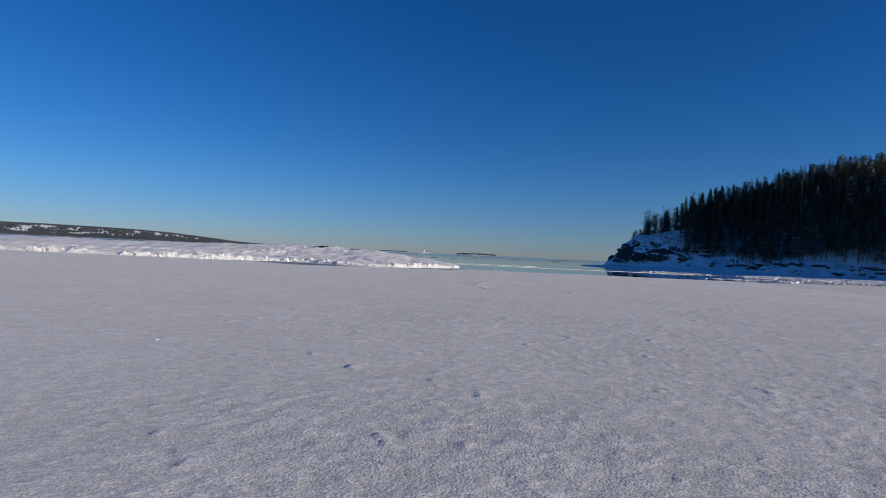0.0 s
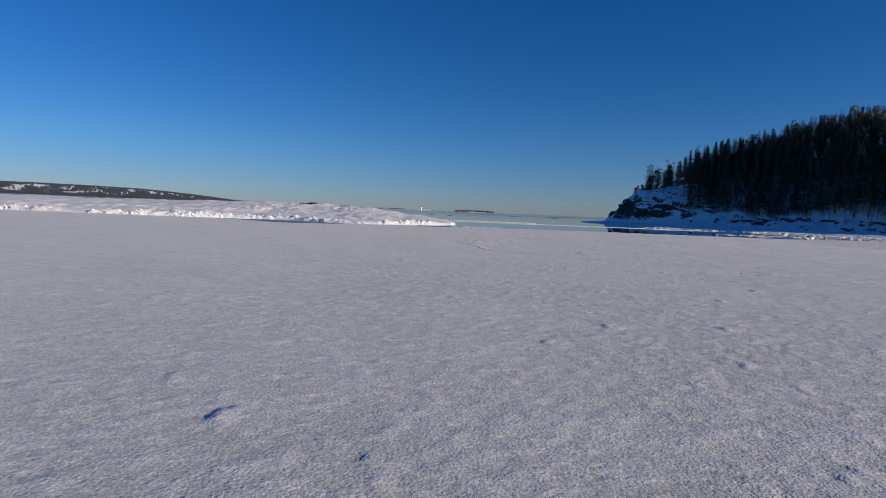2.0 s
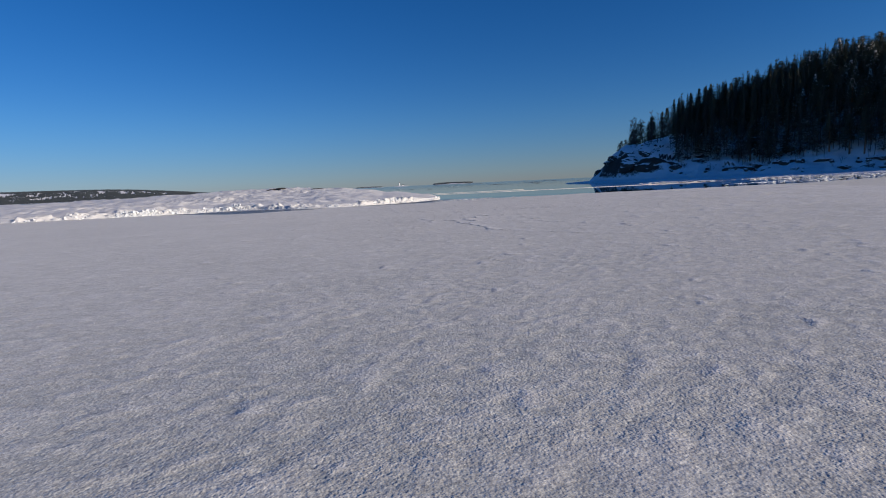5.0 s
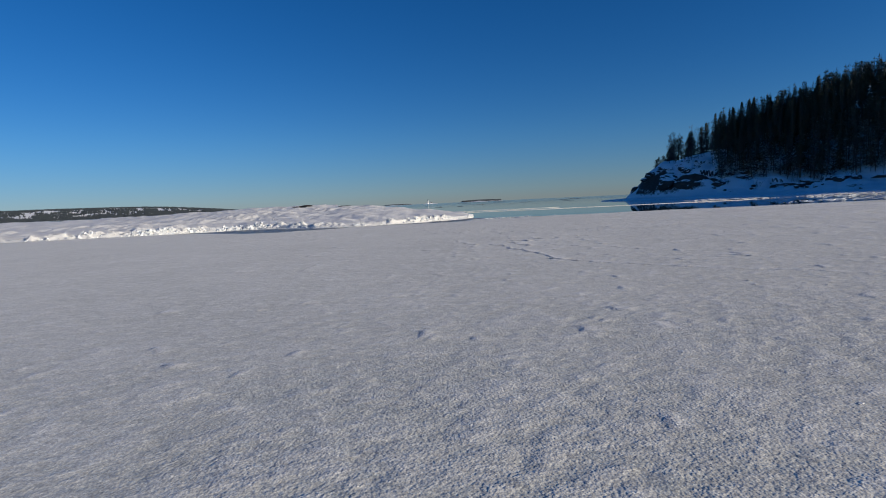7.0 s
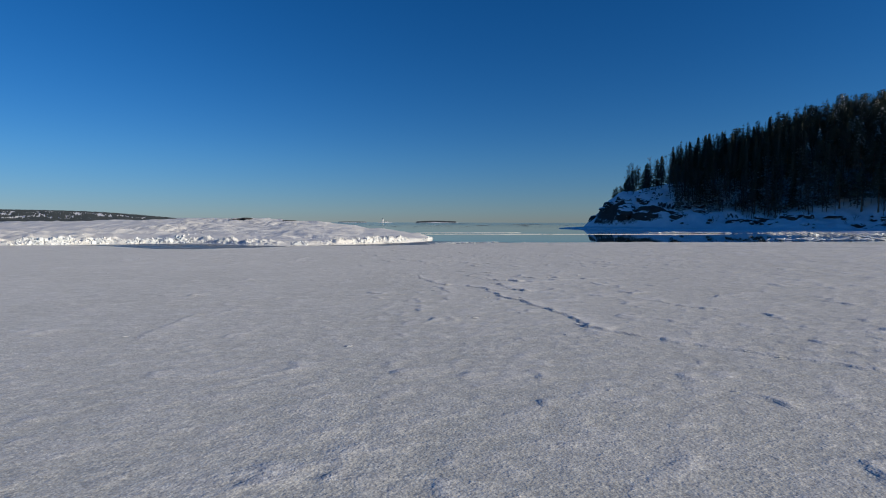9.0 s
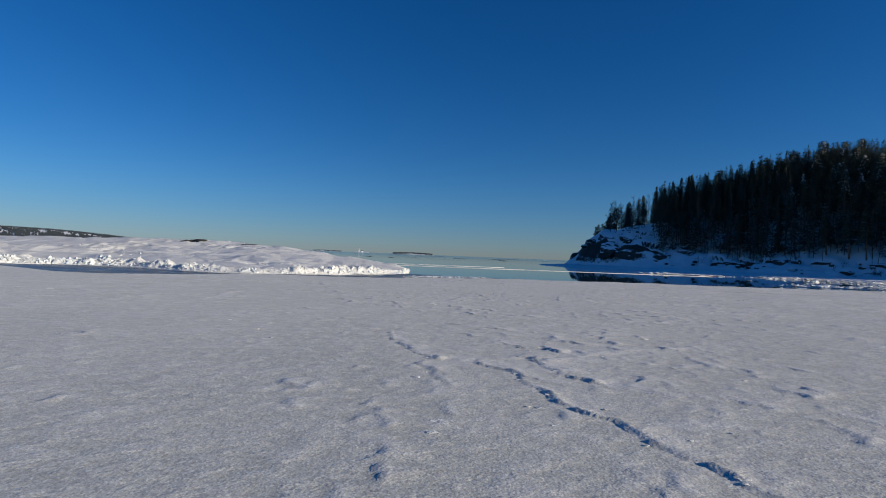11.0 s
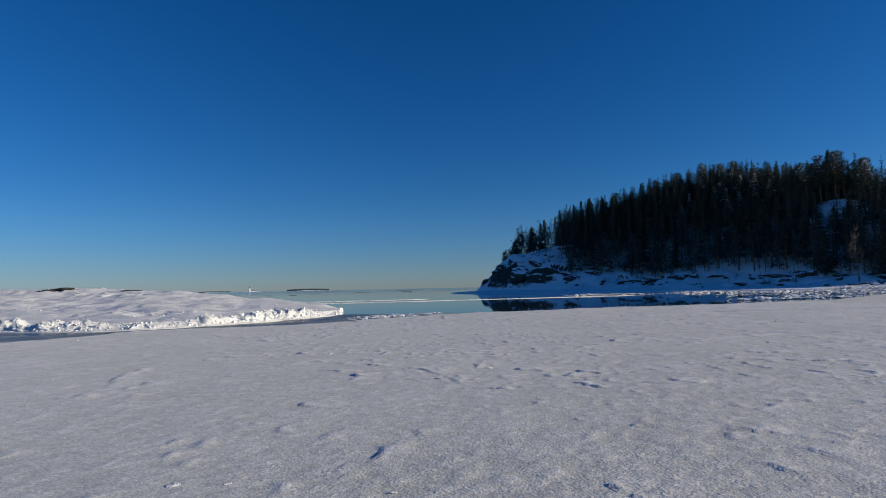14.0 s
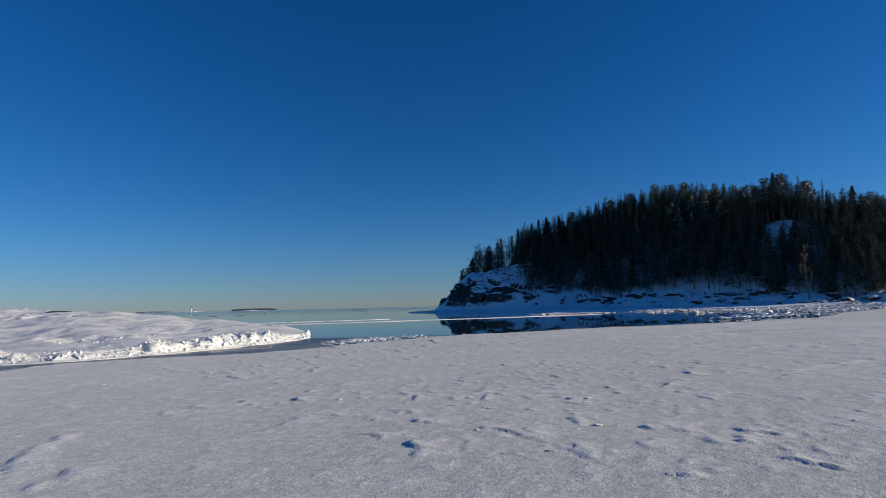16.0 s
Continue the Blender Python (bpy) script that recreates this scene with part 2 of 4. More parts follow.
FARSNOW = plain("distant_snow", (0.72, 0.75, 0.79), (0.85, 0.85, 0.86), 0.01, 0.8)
WHITEWASH = plain("whitewashed_tower", (0.72, 0.72, 0.72), (0.84, 0.84, 0.84), 0.5, 0.6)
DARKIRON = plain("dark_iron", (0.02, 0.02, 0.022), (0.05, 0.05, 0.05), 1.0, 0.5)

# ---- plan ----
SPIT_X = [-160, -90, -60, -47, -36, -29, -25, -22, -19, -17, -14.8, -12.8, -10.7, -9, -7.9, -5.6, -3, -1.1, 0.8, 1.3, 1.6]
SPIT_Y = [72, 67, 65, 64.5, 64.5, 66, 68, 69.5, 69.7, 69, 67.8, 66.5, 65.9, 65.9, 66.3, 67.7, 69.8, 71.8, 74.8, 78, 82]


def spit_shore(x):
    return np.interp(x, SPIT_X, SPIT_Y)


def sheet_edge(x):
    """The far edge of the ice sheet that the camera crosses."""
    near = np.interp(x, [-160, -60, -36, -29, -25, -22, -19.5, -17, -15, -13, -11.5, -10.2, -9, -7.3, -5, -3, -1, 0.6, 2.4, 4.5, 6, 9, 17, 30, 42, 56, 75, 90, 110, 160, 400],
                     [75, 68, 65, 65.8, 66.3, 64.6, 62.6, 60.9, 60.2, 60.4, 61.4, 62.9, 64.5, 65.3, 65.2, 65.1, 65.9, 66.7, 67.9, 69.2, 70.1, 71.0, 71.8, 71.8, 73, 80, 87, 92, 98, 110, 110])
    return near + 0.25 * fbm(x * 0.35, x * 0 + 3.3, 5, 4)


# ---- sea ----
sea = new("sea", grid_mesh("sea", *np.meshgrid(np.linspace(-4900, 4900, 3), np.linspace(-4900, 4900, 3)), np.full((3, 3), -0.05)))
sea.data.materials.append(WATER)
tagged(sea, "calm open winter sea reflecting the sky", "water", kind="structure")

# ---- ice sheet ----
# scarps of wind-cut crust and pressure cracks: height in metres, then the line of the broken lip
SCARPS = [
    (0.048, [(-0.55, 42.8), (-0.45, 42.1), (-0.26, 41.4), (-0.2, 40.9), (-0.01, 40.55), (0.09, 40.27), (0.2, 40.2)]),
    (0.026, [(-0.14, 39.95), (-0.04, 39.62), (0.04, 39.41), (0.18, 38.8)]),
    (0.042, [(0.78, 40.05), (1.06, 39.6), (1.19, 38.67), (1.4, 37.6), (1.66, 37.1), (1.78, 36.6), (1.93, 36.0), (2.05, 35.5), (2.1, 34.3)]),
    (0.028, [(2.1, 34.3), (2.9, 33.3), (3.9, 32.2), (5.2, 31.1), (6.8, 30.0)]),
    (0.040, [(1.49, 42.15), (1.6, 41.7), (1.7, 41.45), (1.96, 41.4)]),
    (0.042, [(2.55, 42.4), (2.75, 42.2), (2.95, 41.95)]),
    (0.055, [(2.1, 41.5), (2.2, 41.3), (2.28, 41.15)]),
    (0.055, [(1.48, 40.66), (1.62, 40.55), (1.70, 40.48)]),
    (0.060, [(1.62, 40.38), (1.72, 40.22), (1.76, 40.02)]),
    (0.050, [(1.68, 39.8), (1.74, 39.6)]),
    (0.050, [(1.75, 39.3), (1.98, 39.1), (2.1, 38.9)]),
    (0.014, [(0.45, 40.24), (0.96, 40.47), (1.52, 40.73)]),
    (0.045, [(1.64, 43.85), (1.78, 43.75), (1.92, 43.6)]),
    (0.035, [(0.83, 44.36), (1.15, 44.15)]),
    (0.030, [(2.67, 44.5), (3.3, 44.75), (3.95, 44.8)]),
    (0.034, [(-0.42, 49.5), (-0.32, 49.1), (-0.18, 48.45), (-0.18, 48.0), (-0.12, 47.6)]),
    (0.045, [(1.30, 48.7), (1.45, 48.5), (1.6, 48.35)]),
    (0.040, [(1.80, 47.7), (1.95, 47.45)]),
    (0.040, [(1.54, 46.95), (1.60, 46.7), (1.72, 46.45)]),
    (0.040, [(2.25, 48.05), (2.47, 47.7)]),
    (0.045, [(7.14, 49.0), (7.3, 48.6), (7.9, 48.4)]),
    (0.035, [(5.96, 48.2), (6.4, 47.8)]),
    (0.040, [(6.76, 47.6), (7.0, 47.25), (7.6, 47.1)]),
    (0.040, [(2.70, 46.55), (2.78, 46.40)]),
    (0.040, [(3.20, 46.45), (3.33, 46.25)]),
    (0.035, [(0.15, 47.05), (0.25, 46.88)]),
    (0.035, [(-1.12, 50.5), (-0.92, 50.2)]),
    (0.030, [(1.62, 51.65), (2.06, 51.55)]),
    (0.035, [(4.17, 50.12), (4.5, 50.0)]),
    (0.035, [(4.70, 48.1), (4.90, 47.9)]),
    (0.030, [(3.85, 47.9), (4.16, 47.75)]),
    (0.035, [(5.76, 52.0), (5.98, 51.8)]),
    (0.030, [(-0.63, 48.45), (-0.45, 48.35)]),
    (0.030, [(6.77, 50.9), (8.0, 51.4), (9.35, 51.55), (11.4, 51.9)]),
    (0.026, [(3.75, 43.15), (4.41, 43.25)]),
    (0.030, [(6.0, 45.8), (6.6, 45.6)]),
    (0.030, [(-5.85, 49.5), (-5.92, 50.6), (-5.88, 51.2), (-5.76, 51.8)]),
    (0.022, [(-4.70, 33.6), (-4.70, 34.5), (-4.68, 35.9)]),
    (0.030, [(-4.25, 56.1), (-3.4, 56.1), (-2.6, 56.0)]),
    (0.030, [(-2.40, 51.7), (-2.1, 51.45)]),
    (0.030, [(5.95, 37.5), (6.6, 38.0), (7.4, 38.45)]),
    (0.035, [(6.5, 33.6), (6.75, 33.0)]),
    (0.030, [(4.4, 37.5), (4.6, 36.6), (5.3, 35.8)]),
    (0.030, [(3.45, 38.1), (3.65, 37.85)]),
]
# smooth white drifts blown out from the scarps: centre, half length, half width, turn in degrees
BLOWN = [(2.8, 41.05, 0.9, 0.20, 15), (2.35, 40.45, 0.55, 0.20, 0), (3.8, 41.4, 0.8, 0.12, 20), (5.0, 41.8, 0.7, 0.12, 20), (0.45, 40.35, 0.30, 0.12, 10), (2.4, 37.2, 0.5, 0.2, 0),
         (-3.3, 56.05, 0.9, 0.14, 0), (-5.75, 50.9, 0.14, 0.8, 0), (2.15, 48.55, 0.55, 0.10, 10), (2.6, 47.6, 0.6, 0.10, 7), (10.2, 51.9, 1.4, 0.2, 5), (2.0, 39.6, 0.35, 0.15, -20), (3.2, 41.9, 0.35, 0.14, -10)]


def ice_sheet():
    xs = spaced([(-420, 30), (-60, 2.0), (-18, 0.26), (-6.5, 0.07), (-4, 0.046), (6, 0.046), (9, 0.075), (20, 0.26), (60, 1.6), (420, 30)])
    vs = spaced([(-300, 30), (-4, 1.0), (5, 0.08), (9, 0.06), (32, 0.050), (50, 0.046), (56, 0.08), (66, 0.16), (71.8, 0.16)])
    vs = vs[vs < 72.0]
    X, V = np.meshgrid(xs, vs)
    edge = sheet_edge(xs)[None, :]
    Y = np.where(V > 50, 50 + (V - 50) * (edge - 50) / (vs[-1] - 50), V)
    fade = sstep(70, 20, np.abs(X - 2)) * sstep(-10, 4, Y)
    drift = fbm(X * 0.22 + 0.3 * Y * 0.22, Y * 0.5, 11, 4)
    # along and across the wind
    A, C = 0.86 * X + 0.5 * Y, -0.5 * X + 0.86 * Y
    wild = sstep(-0.5, 0.7, fbm(X * 0.23 + 7, Y * 0.3, 12, 3) + 0.035 * X)
    early = sstep(34, 22, Y)
    coarse = np.clip(0.46 + 0.22 * wild + 0.34 * early * (0.6 + 0.5 * wild), 0, 1) * (1 - 0.35 * sstep(-1, -6, X))
    Z = fade * 0.006 * drift
    # layered plates of crust with broken rims
    p1, p2 = fbm(A * 1.5, C * 3.0, 23, 4), fbm(A * 3.2, C * 5.6, 24, 3)
    rim1, rim2 = sstep(0.25, 0.42, p1), sstep(0.30, 0.55, p2)
    Z += fade * (0.0025 * rim1 * (0.5 + 0.8 * wild) + (0.0012 + 0.0036 * coarse) * rim2)
    Z -= fade * 0.005 * coarse * sstep(0.55, 0.95, fbm(A * 4.0, C * 6.0, 29, 2)) * early
    rim3 = sstep(0.20, 0.50, fbm(A * 5.2, C * 8.0, 27, 2))
    Z += fade * (0.001 + 0.0036 * coarse) * rim3
    white = fade * (0.16 * rim1 + 0.20 * rim2 + 0.16 * rim3)
    wob, wob2 = 0.09 * fbm(X * 3.4, Y * 2.6, 77, 3), 0.09 * fbm(X * 3.4 + 50, Y * 2.6, 78, 3)

    def window(x0, x1, y0, y1):
        c0, c1 = np.searchsorted(xs, [x0, x1])
        r0, r1 = np.searchsorted(Y[:, min(c0, len(xs) - 1)], [y0, y1])
        return slice(max(r0 - 2, 0), r1 + 2), slice(max(c0 - 1, 0), c1 + 1)

    for k, (high, line) in enumerate(SCARPS):
        lx, ly = [p[0] for p in line], [p[1] for p in line]
        w = window(min(lx) - 0.9, max(lx) + 2.2, min(ly) - 1.1, max(ly) + 1.1)
        px, py = X[w] + wob[w], Y[w] + wob2[w]
        best, side, over = np.full(px.shape, 9.0), np.ones(px.shape), np.zeros(px.shape)
        for (ax, ay), (bx, by) in zip(line, line[1:]):
            dx, dy = bx - ax, by - ay
            raw = ((px - ax) * dx + (py - ay) * dy) / (dx * dx + dy * dy)
            t = np.clip(raw, 0, 1)
            ex, ey = px - ax - t * dx, py - ay - t * dy
            d = np.hypot(ex, ey)
            out = np.maximum(-raw if (ax, ay) == line[0] else 0, raw - 1 if (bx, by) == line[-1] else 0) * math.hypot(dx, dy)
            over = np.where(d < best, np.maximum(out, 0), over)
            # the sunny, drifted side lies to the east, or behind a lip that runs east
            east = 1.0 if dy < 0 else -1.0
            side = np.where(d < best, np.where((dx * ey - dy * ex) * east >= 0, 1.0, -1.0) if abs(dy) > 0.3 * abs(dx) else np.where(ey >= 0, 1.0, -1.0), side)
            best = np.minimum(best, d)
        off = best * side
        size = 0.55 * high * (0.4 + 0.8 * sstep(-0.55, 0.35, vnoise(px * 3.1, py * 3.1, 90 + k))) * (1.0 + 0.5 * vnoise(px * 9, py * 9, 95))
        tail = 0.08 + 2.6 * high
        body = sstep(-0.035, 0.03, off) * np.exp(-np.maximum(off, 0) / tail) * np.exp(-(over / 0.07) ** 2)
        Z[w] += size * body
        Z[w] -= 0.10 * high * np.exp(-((off + 0.05) / 0.05) ** 2) * np.exp(-(over / 0.07) ** 2)
        white[w] = np.maximum(white[w], 0.85 * sstep(-0.02, 0.03, off) * np.exp(-np.maximum(off, 0) / (2.2 * tail)) * sstep(-0.7, 0.3, vnoise(px * 3, py * 3, 99)))
    for cx, cy, rx, ry, turn in BLOWN:
        w = window(cx - 2.2 * max(rx, ry), cx + 2.2 * max(rx, ry), cy - 2.2 * max(rx, ry), cy + 2.2 * max(rx, ry))
        c, q = math.cos(radians(turn)), math.sin(radians(turn))
        px, py = X[w] - cx + wob[w], Y[w] - cy + 0.7 * wob2[w]
        puff = np.exp(-((px * c + py * q) / rx) ** 2 - ((py * c - px * q) / ry) ** 2)
        white[w] = np.maximum(white[w], 0.75 * puff)
        Z[w] += 0.008 * puff
    # many small broken flakes, thicker towards the far side, each a low lip with a tail of drift
    rnd = random.Random(77)
    count = 0
    while count < 6000:
        bx, by = rnd.uniform(-14, 34), rnd.uniform(4, 70)
        chance = 0.16 + 0.6 * float(sstep(30, 44, by + 0.9 * bx)) * max(0.0, 0.45 + float(vnoise(bx * 0.3, by * 0.45, 45)) + 0.012 * bx)
        if rnd.random() > chance:
            continue
        count += 1
        r = (0.05 + 0.13 * rnd.random() ** 2.5 + 0.010 * max(0.0, abs(bx - 1) - 5)) * (1 + 0.02 * max(0.0, by - 42))
        h = rnd.uniform(0.006, 0.022) * (0.7 + 2.0 * min(r, 0.2))
        bend, slant = rnd.uniform(-0.8, 0.8), rnd.uniform(-0.5, 0.5)
        w = window(bx - 2.5 * r, bx + 6 * r, by - 2.4 * r, by + 2.4 * r)
        if X[w].size < 6:
            continue
        py = Y[w] - by + 0.6 * wob2[w]
        px = X[w] - bx + 0.7 * wob[w] - bend * py * py / r - slant * py
        body = sstep(-0.05, 0.02, px) * np.exp(-np.maximum(px, 0) / (1.5 * r)) * sstep(1.9 * r, 0.6 * r, np.abs(py))
        Z[w] += h * body
        white[w] = np.maximum(white[w], 0.65 * sstep(0.15, 0.8, body))
    # a wet healed crack far over on the eastern side
    seam = np.interp(X, [14, 19, 21.7, 24.7, 28.7, 36], [64.6, 63.2, 62.6, 61.8, 60.9, 58.8]) + 0.25 * fbm(X * 0.5, X * 0 + 2, 37, 3)
    wet = np.exp(-((Y - seam) / 0.28) ** 2) * sstep(14, 17, X) * sstep(36, 31, X) * (0.6 + 0.4 * vnoise(X * 0.8, Y * 0, 38))
    lip = sstep(2.2, 0.3, edge - Y) * sstep(-6, 2, X)
    Z += lip * 0.03 * np.maximum(fbm(X * 0.9, Y * 0.9, 31, 4), 0)
    # the broken edge goes down into the water
    X, Y, Z, white, coarse, wet = (np.vstack([a, a[-1:]]) for a in (X, Y, Z, white, coarse, wet))
    Z[-1] = -0.4
    me = grid_mesh("ice_sheet", X, Y, Z)
    for name, a in (("drift", white), ("coarse", coarse), ("wet", wet)):
        me.attributes.new(name, "FLOAT", "POINT").data.foreach_set("value", a.astype(np.float32).ravel())
    return me


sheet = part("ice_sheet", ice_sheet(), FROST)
tagged(sheet, "frost-covered sea ice with wind-packed snow and thin cracks", "ice", kind="structure")

# ---- spit ----
def spit_height(X, Y):
    front = spit_shore(X)
    back = np.interp(X, [-160, -30, -10, 0, 2], [135, 120, 108, 92, 84])
    crest = np.interp(X, [-160, -75, -50, -38, -22, -16, -12, -9, -5.5, -2.5, 0, 1.5], [1.7, 1.6, 1.7, 2.05, 2.4, 2.02, 1.72, 1.4, 1.05, 0.8, 0.55, 0.4])
    d = Y - front
    up = sstep(0, 1, d / (0.72 * (back - front)))
    rise = (0.20 + 0.06 * vnoise(X * 0.5, X * 0 + 2, 8)) * sstep(0.0, 0.9, d + 0.3 * vnoise(X * 1.3, Y * 0.4, 58))
    z = rise + (crest - 0.35) * up
    z = z * sstep(0, 7, back - Y) - 0.4 * sstep(2, -2, back - Y)
    z += (0.15 * fbm(X * 0.16, Y * 0.2, 51, 4) + 0.09 * fbm(X * 0.5, Y * 0.6, 54, 4)) * sstep(1, 8, d) * sstep(0, 8, back - Y)
    heap = sstep(0.05, 0.45, d) * sstep(2.6, 0.9, d) * sstep(-0.35, 0.5, vnoise(X * 0.23, Y * 0.1, 61) + 0.25)
    z += heap * 0.20 * np.maximum(fbm(X * 1.3, Y * 1.6, 52, 4) + 0.45, 0)
    # tilted slabs and hollows of the pushed-up bank
    crag = 1 - np.abs(fbm(X * 1.1 + 0.4 * Y, Y * 1.5, 62, 4))
    z += heap * 0.24 * np.maximum(crag - 0.35, 0) + 0.05 * sstep(0.05, 0.3, d) * sstep(3.5, 1.0, d) * fbm(X * 3.4, Y * 3.8, 63, 3)
    band = sstep(2, 5, d) * sstep(0, 6, back - Y) * sstep(0.1, 0.8, fbm(X * 0.13 - 0.05 * Y, Y * 0.32, 64, 3))
    z += band * (0.16 * np.maximum(fbm(X * 1.2, Y * 1.4, 65, 4), 0) + 0.05 * fbm(X * 3, Y * 3, 66, 2))
    left = sstep(-20, -34, X) * sstep(1, 4, d) * sstep(26, 12, d)
    z += left * 0.22 * np.maximum(fbm(X * 0.5, Y * 0.5, 53, 4), 0)
    east = sstep(2.0, 1.2, X + 0.25 * vnoise(X * 0.6, Y * 0.6, 9))
    z = z * east - 0.5 * (1 - east)
    return np.where(d < -0.3, -0.45, z)


def spit():
    xs = spaced([(-160, 3.0), (-60, 0.5), (-30, 0.18), (-18, 0.11), (3, 0.09)])
    us = spaced([(-0.6, 0.07), (2.6, 0.09), (9, 0.22), (30, 0.5), (80, 3)])
    X, U = np.meshgrid(xs, us)
    Y = U + spit_shore(X)
    return grid_mesh("snow_spit", X, Y, spit_height(X, Y))


def chunk_mesh(seed, flat=0.6):
    """An angular broken block of ice or stone about one metre across."""
    rnd = random.Random(seed)
    bm = bmesh.new()
    bmesh.ops.create_cube(bm, size=1.0)
    for v in bm.verts:
        v.co = Vector((v.co.x * rnd.uniform(0.65, 1.1), v.co.y * rnd.uniform(0.6, 1.1), v.co.z * flat * rnd.uniform(0.6, 1.2)))
    for _ in range(3):
        n = Vector((rnd.uniform(-1, 1), rnd.uniform(-1, 1), rnd.uniform(0.1, 1))).normalized()
        cut = bmesh.ops.bisect_plane(bm, geom=bm.verts[:] + bm.edges[:] + bm.faces[:], plane_co=n * rnd.uniform(0.28, 0.4), plane_no=n, clear_outer=True)
        rim = [e for e in cut["geom_cut"] if isinstance(e, bmesh.types.BMEdge)]
        if len(rim) > 2:
            bmesh.ops.contextual_create(bm, geom=rim)
    bmesh.ops.recalc_face_normals(bm, faces=bm.faces[:])
    me = bpy.data.meshes.new("chunk")
    bm.to_mesh(me)
    bm.free()
    return me


CHUNKS = [chunk_mesh(s, f) for s, f in ((1, 0.6), (2, 0.45), (3, 0.8), (4, 0.35), (5, 0.7), (6, 0.5), (7, 0.9), (8, 0.4))]
for c in CHUNKS:
    c.materials.append(BLOCK)


def joined_chunks(name, places, flat=1.0, wide=1.0):
    """places: (x, y, z, size, three turns, which)."""
    vs, fs, base = [], [], 0
    src = [(np.array([v.co for v in c.vertices]), [list(p.vertices) for p in c.polygons]) for c in CHUNKS]
    for x, y, z, s, rx, ry, rz, k in places:
        co, polys = src[k]
        r = np.array(Euler((rx, ry, rz)).to_matrix())
        vs.append((co * (wide, 1, flat)) @ r.T * s + (x, y, z))
        fs += [[base + i for i in p] for p in polys]
        base += len(co)
    return soup_mesh(name, np.vstack(vs), fs)


snow_spit = part("snow_spit", spit(), SNOW)
tagged(snow_spit, "low snow-covered spit edged with pushed-up broken ice", "land", kind="structure")
rnd = random.Random(12)
dice = np.random.RandomState(12)
n = 90000
x = np.where(dice.rand(n) < 0.35, dice.uniform(-75, 1.4, n), dice.uniform(-30, 1.4, n))
ridge = dice.rand(n) < 0.72
d = np.where(ridge, 0.05 + 1.1 * dice.rand(n) ** 1.4, dice.rand(n) * np.where(x > -24, 11, 18) + 0.2)
y = spit_shore(x) + d
clump = vnoise(x * 0.3, y * 0.3, 71) + 0.4 * vnoise(x * 1.1, y * 1.1, 72)
heaped = sstep(-0.35, 0.7, vnoise(x * 0.3, x * 0 + 7, 73) + 0.5 * vnoise(x * 0.9, x * 0, 74))
big = np.where(ridge, 0.025 + (0.05 + 0.20 * heaped) * dice.rand(n) ** 4, 0.02 + 0.09 * dice.rand(n) ** 3) * np.where(x > -7, 0.6, 1.0)
lift = np.where(ridge, (0.02 + 0.10 * heaped) * np.where(x > -4, 0.6, 1.0) * dice.rand(n) ** 1.5 * sstep(1.3, 0.5, d), 0.0)
z = np.maximum(spit_height(x, y), -0.03) + np.where(ridge, -0.06, -0.12) * big + lift
turn = dice.uniform(-0.6, 0.6, (n, 2))
good = np.where(np.where(ridge, clump > dice.uniform(-1.3, 0.3, n), clump > dice.uniform(-0.05, 0.9, n)))[0][:7000]
rubble = [(float(x[i]), float(y[i]), float(z[i]), float(big[i]) * 1.5, float(turn[i, 0]), float(turn[i, 1]), float(dice.uniform(0, 6.3)), int(dice.randint(8))) for i in good]
rubble.sort(key=lambda p: -p[3] + (0 if p[0] > -32 else 1))
for x, y, z, s, rx, ry, rz, k in rubble[:280]:
    part("ice_block", CHUNKS[k], None, snow_spit, at=Matrix.LocRotScale((x, y, z), Euler((rx, ry, rz)), (s, s, s)))
heap = part("ice_rubble", joined_chunks("ice_rubble", rubble[280:]), BLOCK, snow_spit)
tagged(heap, "jumbled small white ice fragments", kind="stuff")

# ---- headland ----
LAND = [(51, 186), (55, 176), (61, 164), (70, 150), (78, 138), (86, 125), (93, 112), (101, 99), (112, 92), (125, 86), (155, 80), (235, 120),
        (330, 200), (330, 330), (190, 310), (120, 262), (84, 224), (62, 200)]


def inland(X, Y):
    """Metres inland of the headland's shore, negative out at sea."""
    best, inside = np.full(np.shape(X), 1e9), np.zeros(np.shape(X), bool)
    for (ax, ay), (bx, by) in zip(LAND, LAND[1:] + LAND[:1]):
        dx, dy = bx - ax, by - ay
        t = np.clip(((X - ax) * dx + (Y - ay) * dy) / (dx * dx + dy * dy), 0, 1)
        best = np.minimum(best, np.hypot(X - ax - t * dx, Y - ay - t * dy))
        inside ^= ((ay > Y) != (by > Y)) & (X < dx * (Y - ay) / (dy if dy else 1e-9) + ax)
    return np.where(inside, best, -best)


def inland_at(x, y):
    """The same for one place."""
    best, inside = 1e9, False
    for (ax, ay), (bx, by) in zip(LAND, LAND[1:] + LAND[:1]):
        dx, dy = bx - ax, by - ay
        t = min(max(((x - ax) * dx + (y - ay) * dy) / (dx * dx + dy * dy), 0.0), 1.0)
        best = min(best, math.hypot(x - ax - t * dx, y - ay - t * dy))
        if (ay > y) != (by > y) and x < dx * (y - ay) / dy + ax:
            inside = not inside
    return best if inside else -best


